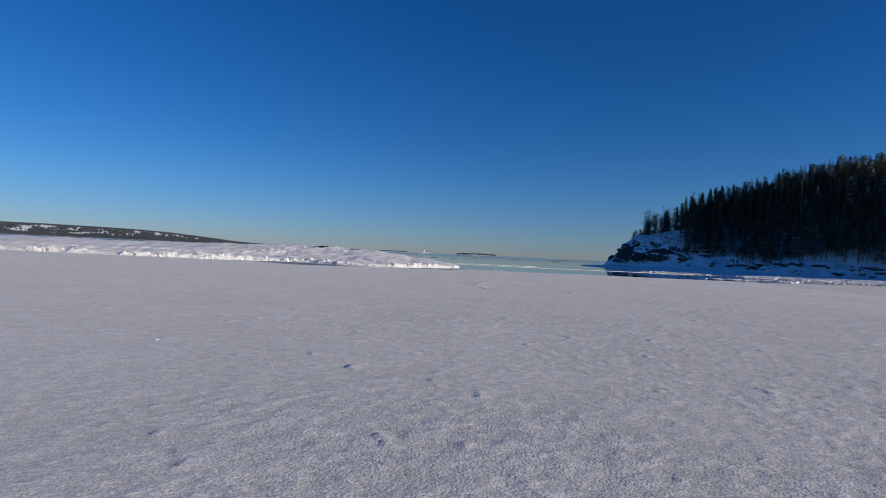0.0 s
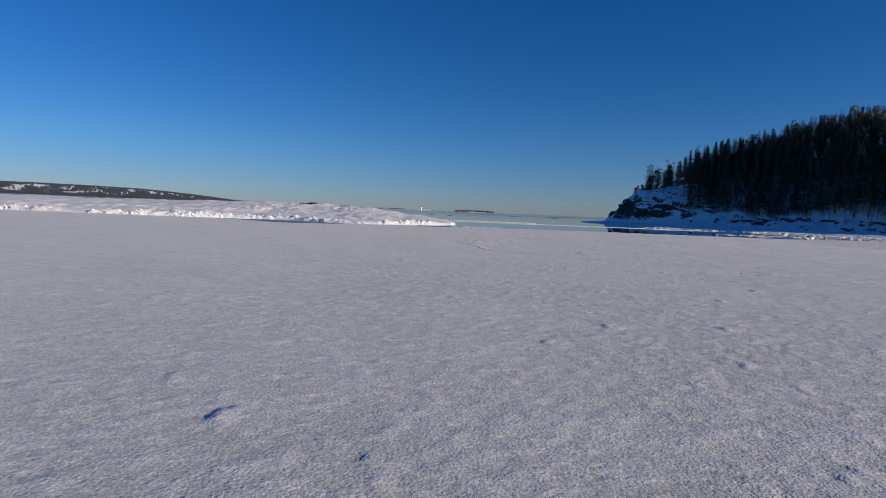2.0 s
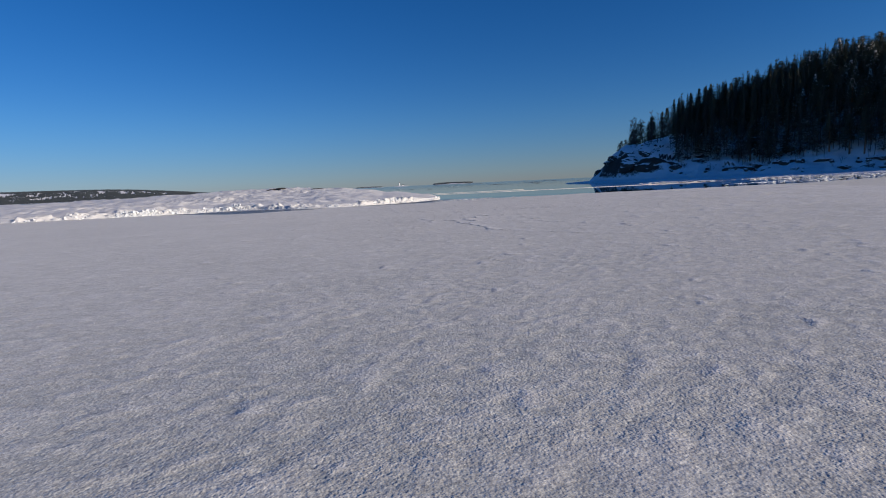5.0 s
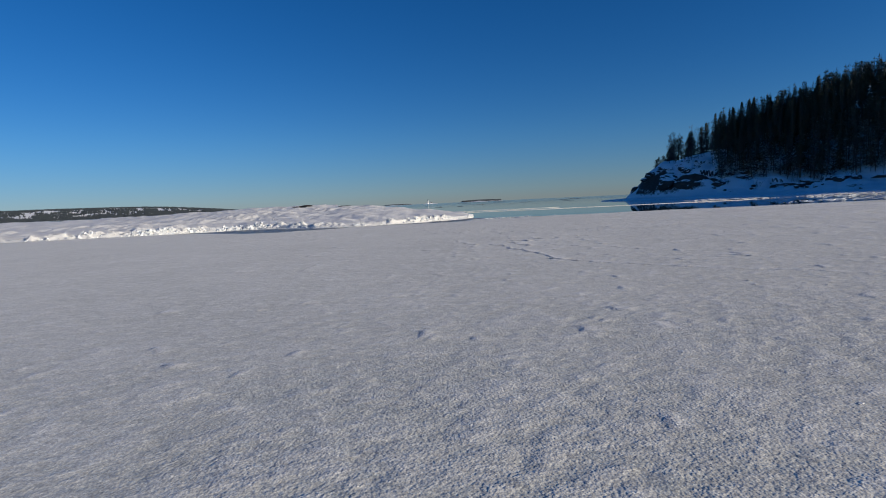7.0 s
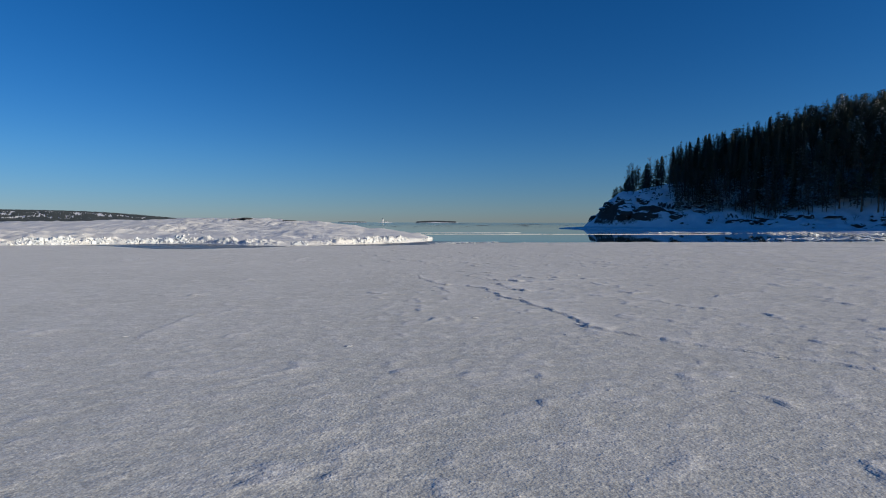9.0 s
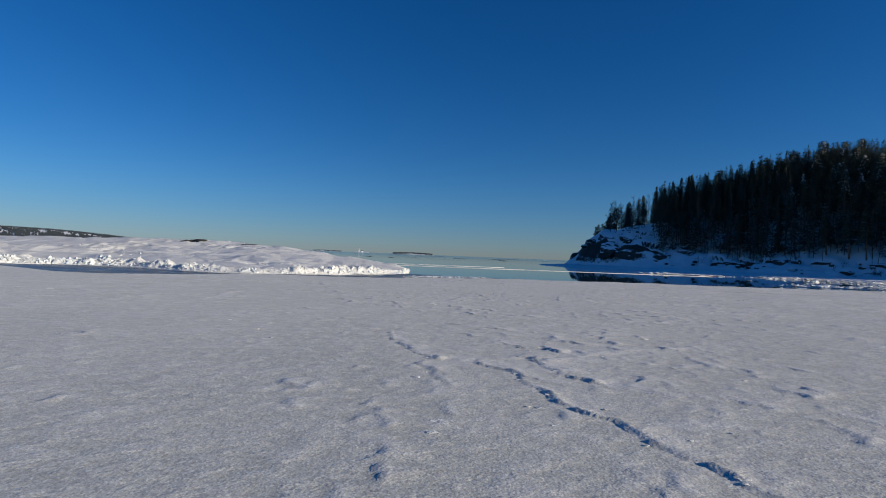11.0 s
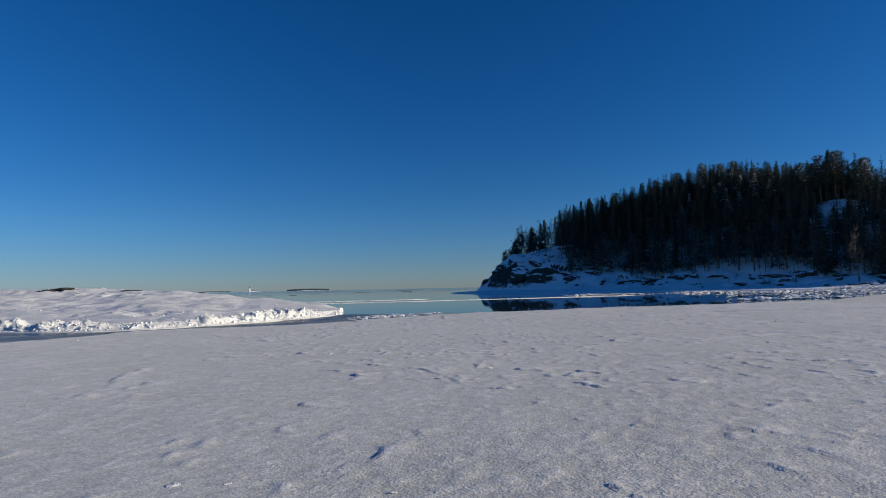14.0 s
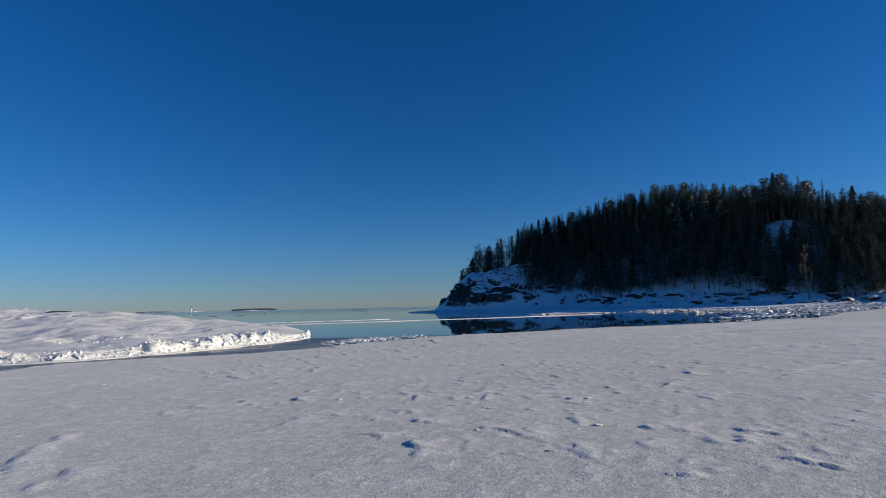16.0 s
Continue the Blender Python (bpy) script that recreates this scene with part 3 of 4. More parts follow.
def land_height(X, Y):
    X, Y = np.asarray(X, float), np.asarray(Y, float)
    d = inland(X, Y) + 1.2 * fbm(X * 0.09, Y * 0.09, 14, 3)
    nose = sstep(150, 178, Y)
    hill = np.interp(d, [-40, -10, -8.5, 0, 5, 10, 14, 26, 45, 70, 110], [-1.5, -0.6, 0.16, 0.4, 1.1, 2.5, 4.6, 12.0, 23.5, 31.2, 35.2])
    bluff = np.interp(d, [-40, -9, -7.5, 0, 2, 5, 9, 16, 28, 50, 90], [-1.5, -0.6, 0.12, 0.5, 2.6, 6.6, 9.8, 12.3, 15.5, 22.5, 28])
    z = hill * (1 - 0.09 * sstep(108, 135, X)) * (1 - nose) + bluff * nose
    z = z + sstep(15, 40, d) * (2.4 * np.exp(-((X - 122) / 20) ** 2 - ((Y - 168) / 24) ** 2) - 3.0 * np.exp(-((X - 79) / 9) ** 2 - ((Y - 183) / 13) ** 2))
    z = z + 4.2 * np.exp(-((X - 119.5) / 6) ** 2 - ((Y - 131) / 7) ** 2)
    z = z - sstep(20, 45, d) * 8.5 * sstep(124, 141, X) * sstep(168, 142, Y) * (1 - 0.65 * sstep(133, 119, Y))
    on = sstep(0.5, 6, d)
    z = z + on * (0.9 * fbm(X * 0.07, Y * 0.07, 15, 4) + 0.45 * fbm(X * 0.35, Y * 0.35, 16, 3))
    warp = 2.6 * fbm(X * 0.07, Y * 0.07, 18, 3) + 0.07 * (Y - 150)
    step = 3.6
    q = (z + warp) / step
    terr = (np.floor(q) + sstep(0.6, 0.95, q - np.floor(q))) * step - warp
    keep = on * sstep(0.0, 0.35, fbm(X * 0.10, Y * 0.10, 19, 3) + 0.15 * nose) * sstep(22, 14, d) * 0.45
    z = z * (1 - keep) + terr * keep
    return z + 0.05 * fbm(X * 0.6, Y * 0.6, 20, 3) * sstep(-9, -6, d)


def headland_mesh():
    xs = spaced([(32, 0.9), (44, 0.55), (105, 0.6), (135, 1.6), (200, 6), (345, 12)])
    ys = spaced([(76, 1.2), (92, 0.6), (190, 0.6), (215, 1.2), (345, 10)])
    X, Y = np.meshgrid(xs, ys)
    return grid_mesh("headland", X, Y, land_height(X, Y))


headland = part("headland", headland_mesh(), GRANITE)
tagged(headland, "steep snow-dusted granite headland with dark rock ledges", "land", kind="structure")


# ---- trees ----
def trunk_mesh(h, r, lean, sides=7):
    vs, fs = [], []
    for k in range(7):
        t = k / 6
        rr = r * (1 - t) ** 0.8 + 0.015
        for j in range(sides):
            a = 2 * math.pi * j / sides
            vs.append((rr * math.cos(a) + lean * t * t, rr * math.sin(a), -0.4 + t * (h + 0.2)))
    for k in range(6):
        for j in range(sides):
            fs.append((k * sides + j, k * sides + (j + 1) % sides, (k + 1) * sides + (j + 1) % sides, (k + 1) * sides + j))
    return soup_mesh("trunk", vs, fs, True)


def crown_mesh(rnd, h, r, low, levels, per, sprays, power, droop, lean, lumpy=0.0, full=True):
    """Boughs in whorls, each a spine set with narrow needle sprays."""
    vs, fs = [], []
    for i in range(levels):
        t = low + (1 - low) * (i + rnd.uniform(-0.3, 0.3)) / levels
        t = min(max(t, low), 0.985)
        reach = r * (1 - (t - low) / (1 - low)) ** power * rnd.uniform(0.8, 1.12)
        if lumpy:
            reach = r * (0.35 + 0.65 * math.sin(math.pi * min(1, 0.12 + 0.88 * (t - low) / (1 - low)) ** 0.8)) * rnd.uniform(1 - lumpy, 1.1)
        for j in range(per):
            a = 2 * math.pi * (j + rnd.random()) / per
            ln = reach * rnd.uniform(0.65, 1.1) + 0.12
            if rnd.random() < 0.08:
                continue
            ca, sa = math.cos(a), math.sin(a)
            lift = rnd.uniform(-0.5, 0.5) * h * (1 - low) / levels
            for k in range(sprays):
                f = (k + rnd.random()) / sprays
                d = ln * (0.12 + 0.88 * f)
                z = t * h + lift - droop * d * d / max(ln, 0.3) + rnd.uniform(-0.12, 0.12)
                px, py = ca * d + lean * t * t, sa * d
                b = a + rnd.uniform(-1.1, 1.1)
                sl = (0.26 + 0.30 * rnd.random()) * (0.6 + 0.2 * r) * (1.15 - 0.6 * t)
                sw = sl * rnd.uniform(0.38, 0.65)
                cb, sb = math.cos(b), math.sin(b)
                dz = rnd.uniform(-0.55, 0.22) * sl
                n = len(vs)
                vs += [(px - sb * sw, py + cb * sw, z), (px + sb * sw, py - cb * sw, z - 0.05), (px + cb * sl, py + sb * sl, z + dz), (px + cb * sl * 0.35, py + sb * sl * 0.35, z - 0.42 * sl)]
                fs += [(n, n + 1, n + 2), (n, n + 3, n + 2), (n + 1, n + 3, n)][:3 if full else 2]
    n = len(vs)
    vs += [(lean - 0.07, 0, h * 0.95), (lean + 0.07, 0.03, h * 0.95), (lean, -0.07, h * 0.95), (lean, 0, h * 1.03)]
    fs += [(n, n + 1, n + 3), (n + 1, n + 2, n + 3), (n + 2, n, n + 3)]
    return vs, fs


def snow_tufts(rnd, h, r, low, count):
    vs, fs = [], []
    for _ in range(count):
        t = low + (0.96 - low) * rnd.random() ** 0.7
        a, d = rnd.uniform(0, 6.28), r * (1 - (t - low) / (1 - low)) * rnd.uniform(0.6, 1.05)
        x, y, z, s = math.cos(a) * d, math.sin(a) * d, t * h, rnd.uniform(0.12, 0.32)
        n = len(vs)
        vs += [(x + s, y, z - 0.1 * s), (x, y + s * 0.7, z), (x - s * 0.8, y, z - 0.1), (x, y - s * 0.7, z), (x, y, z + s * 0.45)]
        fs += [(n, n + 1, n + 4), (n + 1, n + 2, n + 4), (n + 2, n + 3, n + 4), (n + 3, n, n + 4)]
    return vs, fs


def conifer(seed, h, r, low, levels, per, sprays, power, droop, leaf, bark, kind, label, tufts=0, lumpy=0.0):
    rnd = random.Random(seed)
    lean = rnd.uniform(-0.3, 0.3)
    base = new(kind)
    part("trunk", trunk_mesh(h, 0.018 * h + 0.03, lean), bark, base)
    vs, fs = crown_mesh(rnd, h, r, low, levels, per, sprays, power, droop, lean, lumpy)
    part("crown", soup_mesh("crown", vs, fs), leaf, base)
    if tufts:
        part("snow_load", soup_mesh("snow_load", *snow_tufts(rnd, h, r, low, tufts)), TUFT, base, "clumps of snow caught on the boughs")["kind"] = "stuff"
    return tagged(base, label, "tree", "conifers on the headland")


def bare_tree(seed, h, kind, label, group):
    """A leafless birch or bush: branches that fork to thin twigs."""
    rnd = random.Random(seed)
    vs, fs = [], []

    def limb(p, way, ln, r, depth):
        q = p + way * ln
        side = way.orthogonal().normalized()
        other = way.cross(side)
        n = len(vs)
        for c, rr in ((p, r), (q, r * 0.6)):
            for j in range(3):
                a = 2.094 * j
                vs.append(c + side * rr * math.cos(a) + other * rr * math.sin(a))
        for j in range(3):
            fs.append((n + j, n + (j + 1) % 3, n + 3 + (j + 1) % 3, n + 3 + j))
        if depth:
            for _ in range(rnd.choice((2, 3, 3))):
                spread = 0.3 if h > 5 else 0.5
                turn = Vector((rnd.gauss(0, spread), rnd.gauss(0, spread), rnd.uniform(0.2, 0.6)))
                limb(p + way * ln * rnd.uniform(0.5, 1.0), (way + turn).normalized(), ln * rnd.uniform(0.5, 0.8), r * 0.55, depth - 1)

    base = new(kind)
    if h > 5:
        p, way = Vector((0, 0, -0.3)), Vector((rnd.gauss(0, 0.04), rnd.gauss(0, 0.04), 1)).normalized()
        for k in range(8):
            q = p + way * h / 8
            limb(p, way, h / 8 * 1.05, (0.011 * h + 0.01) * (1 - k / 9), 0)
            for _ in range(0 if k < 2 else 5):
                out = rnd.uniform(0, 6.28)
                limb(p + way * h / 8 * rnd.random(), Vector((math.cos(out) * 0.6, math.sin(out) * 0.6, rnd.uniform(0.5, 1.1))).normalized(), h * 0.16 * (1.15 - k / 9), 0.025, 2)
            p, way = q, (way + Vector((rnd.gauss(0, 0.04), rnd.gauss(0, 0.04), 0))).normalized()
    for _ in range(0 if h > 5 else 4):
        limb(Vector((rnd.uniform(-.1, .1), rnd.uniform(-.1, .1), -0.3)), Vector((rnd.gauss(0, 0.45), rnd.gauss(0, 0.45), 1)).normalized(), h * 0.42, 0.006 * h + 0.012, 3)
    part("crown", soup_mesh("crown", vs, fs), TWIG, base)
    return tagged(base, label, "tree" if h > 5 else "bush", group)


SPRUCE = "dark green spruce with drooping boughs on the snowy headland"
PINES = "dark green pine with an open ragged crown on the headland"
LADEN = "dark green spruce with snow on its boughs, on the headland"
PROTO = [
    conifer(1, 12.0, 2.5, 0.08, 30, 7, 7, 1.05, 0.30, NEEDLE, BARK, "spruce_tree", SPRUCE),
    conifer(2, 10.5, 2.3, 0.10, 27, 7, 6, 1.0, 0.32, NEEDLE, BARK, "spruce_tree", LADEN, 90),
    conifer(3, 13.5, 2.6, 0.12, 33, 7, 7, 1.1, 0.28, NEEDLE, BARK, "spruce_tree", SPRUCE),
    conifer(4, 11.5, 2.8, 0.38, 22, 7, 8, 0.75, 0.10, PINE, REDBARK, "pine_tree", PINES, 0, 0.0),
    conifer(5, 12.5, 2.8, 0.36, 26, 7, 7, 0.6, 0.10, PINE, REDBARK, "pine_tree", PINES, 110, 0.4),
    conifer(6, 6.5, 1.8, 0.06, 20, 6, 5, 0.85, 0.28, NEEDLE, BARK, "young_spruce", "young dark green spruce on the snowy headland"),
    conifer(7, 9.0, 2.5, 0.22, 20, 7, 7, 0.8, 0.15, PINE, REDBARK, "pine_tree", PINES, 0, 0.3),
]
HEIGHT = [12.0, 10.5, 13.5, 11.5, 12.5, 6.5, 9.0]
used = [False] * len(PROTO)


def plant(k, x, y, high, rnd):
    s = high / HEIGHT[k]
    m = Matrix.LocRotScale((x, y, float(land_height(x, y)) - 0.15), Euler((0, 0, rnd.uniform(0, 6.28))), None)
    ob = copy_thing(PROTO[k], m) if used[k] else PROTO[k]
    used[k] = True
    ob.matrix_basis = m @ Matrix.Diagonal((s * rnd.uniform(0.9, 1.15), s * rnd.uniform(0.9, 1.15), s, 1))
    return ob


rnd = random.Random(33)
# the open row of pines and spruces on the bluff
for k, x, y, top in ((5, 66.0, 197.5, 13.4), (5, 68.2, 199.5, 13.9), (5, 70.2, 201.5, 15.4), (5, 72.4, 204.3, 17.0), (6, 76.7, 208.9, 20.4), (5, 74.2, 208, 17.8), (3, 81.5, 210.5, 22.6), (0, 86.7, 213.5, 24.3), (6, 79, 204, 20.0),
                     (2, 90, 217, 26.0), (1, 84, 216, 22.0), (0, 93, 214, 27.0), (5, 64.5, 196, 12.6)):
    plant(k, x, y, max(top - float(land_height(x, y)), 1.2), rnd)


def glade(x, y):
    """The open snowy ledge high on the wooded slope."""
    return ((x - 117) / 3.2) ** 2 + ((y - 129.5) / 4.2) ** 2 < 1


def veil(x, y):
    """The low young trees below the glade."""
    return 103 < x < 117 and 117 < y < 133


def forest_site(rnd):
    x, y = rnd.uniform(58, 190), rnd.uniform(92, 235)
    d = inland_at(x, y)
    return x, y, d


def wooded(x, y, d):
    """Whether the wood covers this place, which leaves the shore, the bluff and the glade bare."""
    nose = max(0.0, min(1.0, (y - 150) / 12))
    front = 12.0 + 2.5 * float(vnoise(x * 0.08, y * 0.08, 3)) - 7 * nose
    return d > front and x > 0.527 * (y - 36.5) and not glade(x, y)


planted, spots = 0, []
while planted < 290:
    x, y, d = forest_site(rnd)
    if d > 60 or x > 150 or not wooded(x, y, d):
        continue
    if any((x - a) ** 2 + (y - b) ** 2 < 5.0 for a, b in spots):
        continue
    spots.append((x, y))
    k = rnd.choice((1, 4, 4, 3, 2)) if x > 94 and d > 26 else rnd.choice((0, 2, 3, 3, 4, 6, 6) if d > 20 else (0, 3, 3, 6, 6))
    plant(k, x, y, HEIGHT[k] * rnd.uniform(0.80, 0.98) * (0.82 if d < 18 else 1.0) * (0.82 if veil(x, y) else 1.0), rnd)
    planted += 1
# the clump of taller pines that tops the wood
for x, y in ((134.5, 148.5), (136.5, 150.2), (137.8, 147.0), (135.2, 145.0), (139.0, 149.0), (137.0, 143.6)):
    plant(4 if rnd.random() < 0.6 else 3, x, y, rnd.uniform(14.2, 15.6), rnd)

# the close-set woods around and behind them, too many to tell apart
vs, fs, tvs, tfs = [], [], [], []
for gx in np.arange(58, 250, 2.35):
    for gy in np.arange(90, 255, 2.35):
        x, y = gx + rnd.uniform(-1.0, 1.0), gy + rnd.uniform(-1.0, 1.0)
        d = inland_at(x, y)
        if d > 70 and (rnd.random() < 0.72 or d > 95):
            continue
        if (x > 150 and rnd.random() < 0.6) or not wooded(x, y, d) or any((x - a) ** 2 + (y - b) ** 2 < 1.6 for a, b in spots):
            continue
        slope = 13 < d < 30 and x < 128
        if slope and rnd.random() < 0.12:
            continue
        h = rnd.uniform(9.8, 12.2) if d > 18 else rnd.uniform(6.5, 10.0)
        pine = rnd.random() < (0.15 if d < 18 else 0.65 if slope else 0.45)
        low = rnd.uniform(0.25, 0.45) if pine else rnd.uniform(0.06, 0.22)
        v, f = crown_mesh(rnd, h * (0.82 if veil(x, y) else 1.0), rnd.uniform(1.35, 2.0), low, 15, 6, 4, 0.8 if pine else rnd.uniform(0.7, 1.0), 0.12 if pine else 0.28, 0.0, full=False)
        z = float(land_height(x, y)) - 0.2
        n = len(vs)
        vs += [(a + x, b + y, c + z) for a, b, c in v]
        fs += [tuple(i + n for i in t) for t in f]
        n, r = len(tvs), 0.010 * h + 0.03
        tvs += [(x + r * c * k, y + r * q * k, z + e * h) for k, e in ((1.0, 0.0), (0.35, 0.9)) for c, q in ((1, 0), (0, 1), (-1, 0), (0, -1))]
        tfs += [(n + j, n + (j + 1) % 4, n + 4 + (j + 1) % 4, n + 4 + j) for j in range(4)]
tagged(part("forest_trunks", soup_mesh("forest_trunks", tvs, tfs), BARK), "close-set bare conifer trunks in the headland forest", "forest", kind="stuff")
wood = part("forest", soup_mesh("forest", vs, fs), NEEDLE)
tagged(wood, "dense dark conifer forest covering the headland", "forest", kind="stuff")

# ---- far shores ----
def tree_fringe(rnd, sites, low, high):
    """Many tiny far trees as one soup of narrow pyramids."""
    vs, fs = [], []
    for x, y, z in sites:
        h = rnd.uniform(low, high)
        r = h * rnd.uniform(0.3, 0.5)
        n = len(vs)
        vs += [(x - r, y - r * 0.6, z), (x + r, y - r * 0.6, z), (x, y + r, z), (x + rnd.uniform(-1, 1) * 0.1 * r, y, z + h)]
        fs += [(n, n + 1, n + 3), (n + 1, n + 2, n + 3), (n + 2, n, n + 3)]
    return vs, fs


def far_hill():
    """A long wooded hill some kilometres off, with snowy clearings."""
    az = np.radians(np.linspace(-50, -15, 240))
    prof = np.interp(np.degrees(az), [-62, -50, -41, -37, -33, -30, -28, -25.7, -23.6, -21.7, -18.4, -15], [50, 62, 64, 66, 64, 60, 53, 40, 26, 11, 0, -8])
    rs = np.linspace(0, 1, 26)
    A, R = np.meshgrid(az, rs)
    D = 3300 + 900 * R
    Z = np.interp(R.ravel(), [0, 0.06, 1], [-1, 2, 1]).reshape(R.shape)
    Z = -1 + (prof[None, :] + 1) * sstep(0, 1, R * 1.05) + 2.5 * fbm(A * 60, R * 5, 6, 3) * sstep(0.05, 0.5, R)
    me = grid_mesh("far_hill", D * np.sin(A), D * np.cos(A), Z)
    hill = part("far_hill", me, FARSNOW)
    tagged(hill, "distant low hill, snow showing in its clearings", "hill", kind="structure")
    rnd = random.Random(8)
    dice = np.random.RandomState(8)
    a, r = dice.uniform(az[0], az[-1], 50000), dice.rand(50000)
    clear = vnoise(a * 70, r * 9, 4) + 0.9 * vnoise(a * 520, r * 14, 5)
    z = -1 + (np.interp(a, az, prof) + 1) * sstep(0, 1, r * 1.05)
    ok = np.where(~((clear > 0.30) & (r > 0.30) & (r < 0.80)) & (z > 0.5))[0][:24000]
    d = 3300 + 900 * r
    sites = np.stack([d * np.sin(a), d * np.cos(a), z - 1.5], -1)[ok].tolist()
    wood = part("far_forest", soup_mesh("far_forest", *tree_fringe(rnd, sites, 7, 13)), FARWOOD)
    tagged(wood, "distant dark conifer forest on the low hill", "forest", kind="stuff")


far_hill()


def islet(x, y, half, high, depth, trees, label, seed):
    """A low far island: snowy rim, darker wooded back."""
    rnd = random.Random(seed)
    U, W = np.meshgrid(np.linspace(-1, 1, 60), np.linspace(-1, 1, 16))
    body = np.maximum(1 - np.abs(U) ** 2.2 - W * W, -0.25)
    Z = high * body * (0.8 + 0.35 * fbm(U * 5 + seed, W * 3, seed, 3)) - 0.2
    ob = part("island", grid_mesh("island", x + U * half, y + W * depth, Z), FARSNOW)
    tagged(ob, label, "island")
    if trees:
        sites = []
        while len(sites) < trees:
            u, w = rnd.uniform(-0.86, 0.86), rnd.uniform(-0.7, 0.7)
            if 1 - abs(u) ** 2.2 - w * w < 0.2:
                continue
            sites.append((x + u * half, y + w * depth, 0.6 * high * (1 - abs(u) ** 2.2 - w * w)))
        grove = part("grove", soup_mesh("grove", *tree_fringe(rnd, sites, high * 0.7, high * 1.3)), FARWOOD, ob, "dark conifers on the island")
        tagged(grove, kind="stuff")
    return ob


islet(-262, 2500, 74, 3.2, 40, 400, "distant snow-rimmed island with a low dark grove", 3)
islet(120, 2500, 104, 5.5, 60, 900, "long distant wooded island with a snowy shore", 4)
islet(-112, 2450, 38, 2.8, 26, 0, "small bare snowy islet carrying a lighthouse", 5)


def lighthouse(x, y, z):
    base = new("lighthouse")
    base.matrix_basis = pose(x, y, z)

    def turned(name, rings, m, parent, label=""):
        vs, fs, n = [], [], 14
        for r, h in rings:
            vs += [(r * math.cos(2 * math.pi * j / n), r * math.sin(2 * math.pi * j / n), h) for j in range(n)]
        for k in range(len(rings) - 1):
            fs += [(k * n + j, k * n + (j + 1) % n, (k + 1) * n + (j + 1) % n, (k + 1) * n + j) for j in range(n)]
        fs.append(tuple(range((len(rings) - 1) * n, len(rings) * n)))
        return part(name, soup_mesh(name, vs, fs), m, parent, label)

    turned("tower", [(2.9, -1.5), (2.7, 2), (2.1, 12.5), (2.0, 13.5)], WHITEWASH, base, "white tapered round tower")
    turned("gallery", [(2.0, 13.5), (2.8, 13.8), (2.8, 14.1), (1.5, 14.2)], DARKIRON, base)
    turned("lantern", [(1.5, 14.2), (1.5, 16.6), (1.8, 16.7), (0.9, 17.9), (0.15, 18.4), (0.1, 19.6)], DARKIRON, base, "dark lantern room with a domed cap")
    return tagged(base, "white lighthouse with a dark lantern on a snowy islet", "lighthouse")


def keeper_house(x, y, z, w, h):
    base = new("keeper_house")
    base.matrix_basis = pose(x, y, z)
    a, d, e = w / 2, w * 0.35, h * 0.6
    walls = [(-a, -d, -1), (a, -d, -1), (a, d, -1), (-a, d, -1), (-a, -d, e), (a, -d, e), (a, d, e), (-a, d, e), (-a, 0, h), (a, 0, h)]
    part("walls", soup_mesh("walls", walls, [(0, 1, 5, 4), (1, 2, 6, 9, 5), (2, 3, 7, 6), (3, 0, 4, 8, 7)]), WHITEWASH, base)
    o = 0.4
    roof = [(-a - o, -d - o, e - 0.2), (a + o, -d - o, e - 0.2), (a + o, 0, h + 0.25), (-a - o, 0, h + 0.25), (-a - o, d + o, e - 0.2), (a + o, d + o, e - 0.2)]
    roof += [(p, q, r + 0.3) for p, q, r in roof]
    part("roof", soup_mesh("roof", roof, [(0, 1, 2, 3), (3, 2, 5, 4), (6, 9, 8, 7), (9, 10, 11, 8), (0, 6, 7, 1), (4, 5, 11, 10), (0, 3, 9, 6), (3, 4, 10, 9), (1, 7, 8, 2), (2, 8, 11, 5)]), DARKIRON, base, "dark gabled roof")
    return tagged(base, "small white gabled house beside the lighthouse", "house")


lighthouse(-121, 2440, 2.0)
keeper_house(-106, 2440, 1.6, 9, 5.5)


# ---- shore of the headland ----
def boulder_mesh(seed):
    rnd = random.Random(seed)
    bm = bmesh.new()
    bmesh.ops.create_icosphere(bm, subdivisions=3, radius=0.5)
    sx, sy, sz = rnd.uniform(0.9, 1.5), rnd.uniform(0.7, 1.0), rnd.uniform(0.45, 0.75)
    planes = [(Vector((rnd.gauss(0, 1), rnd.gauss(0, 1), rnd.gauss(0, 0.7))).normalized(), rnd.uniform(0.25, 0.4)) for _ in range(7)]
    for v in bm.verts:
        p = v.co.copy()
        for n, d in planes:
            over = p.dot(n) - d
            if over > 0:
                p -= n * over * 0.9
        p += p.normalized() * 0.05 * noise.noise(p * 5 + Vector((seed, 0, 0)))
        v.co = Vector((p.x * sx, p.y * sy, p.z * sz))
    me = bpy.data.meshes.new("boulder")
    bm.to_mesh(me)
    bm.free()
    me.polygons.foreach_set("use_smooth", np.zeros(len(me.polygons), bool))
    me.materials.append(GRANITE)
    return me


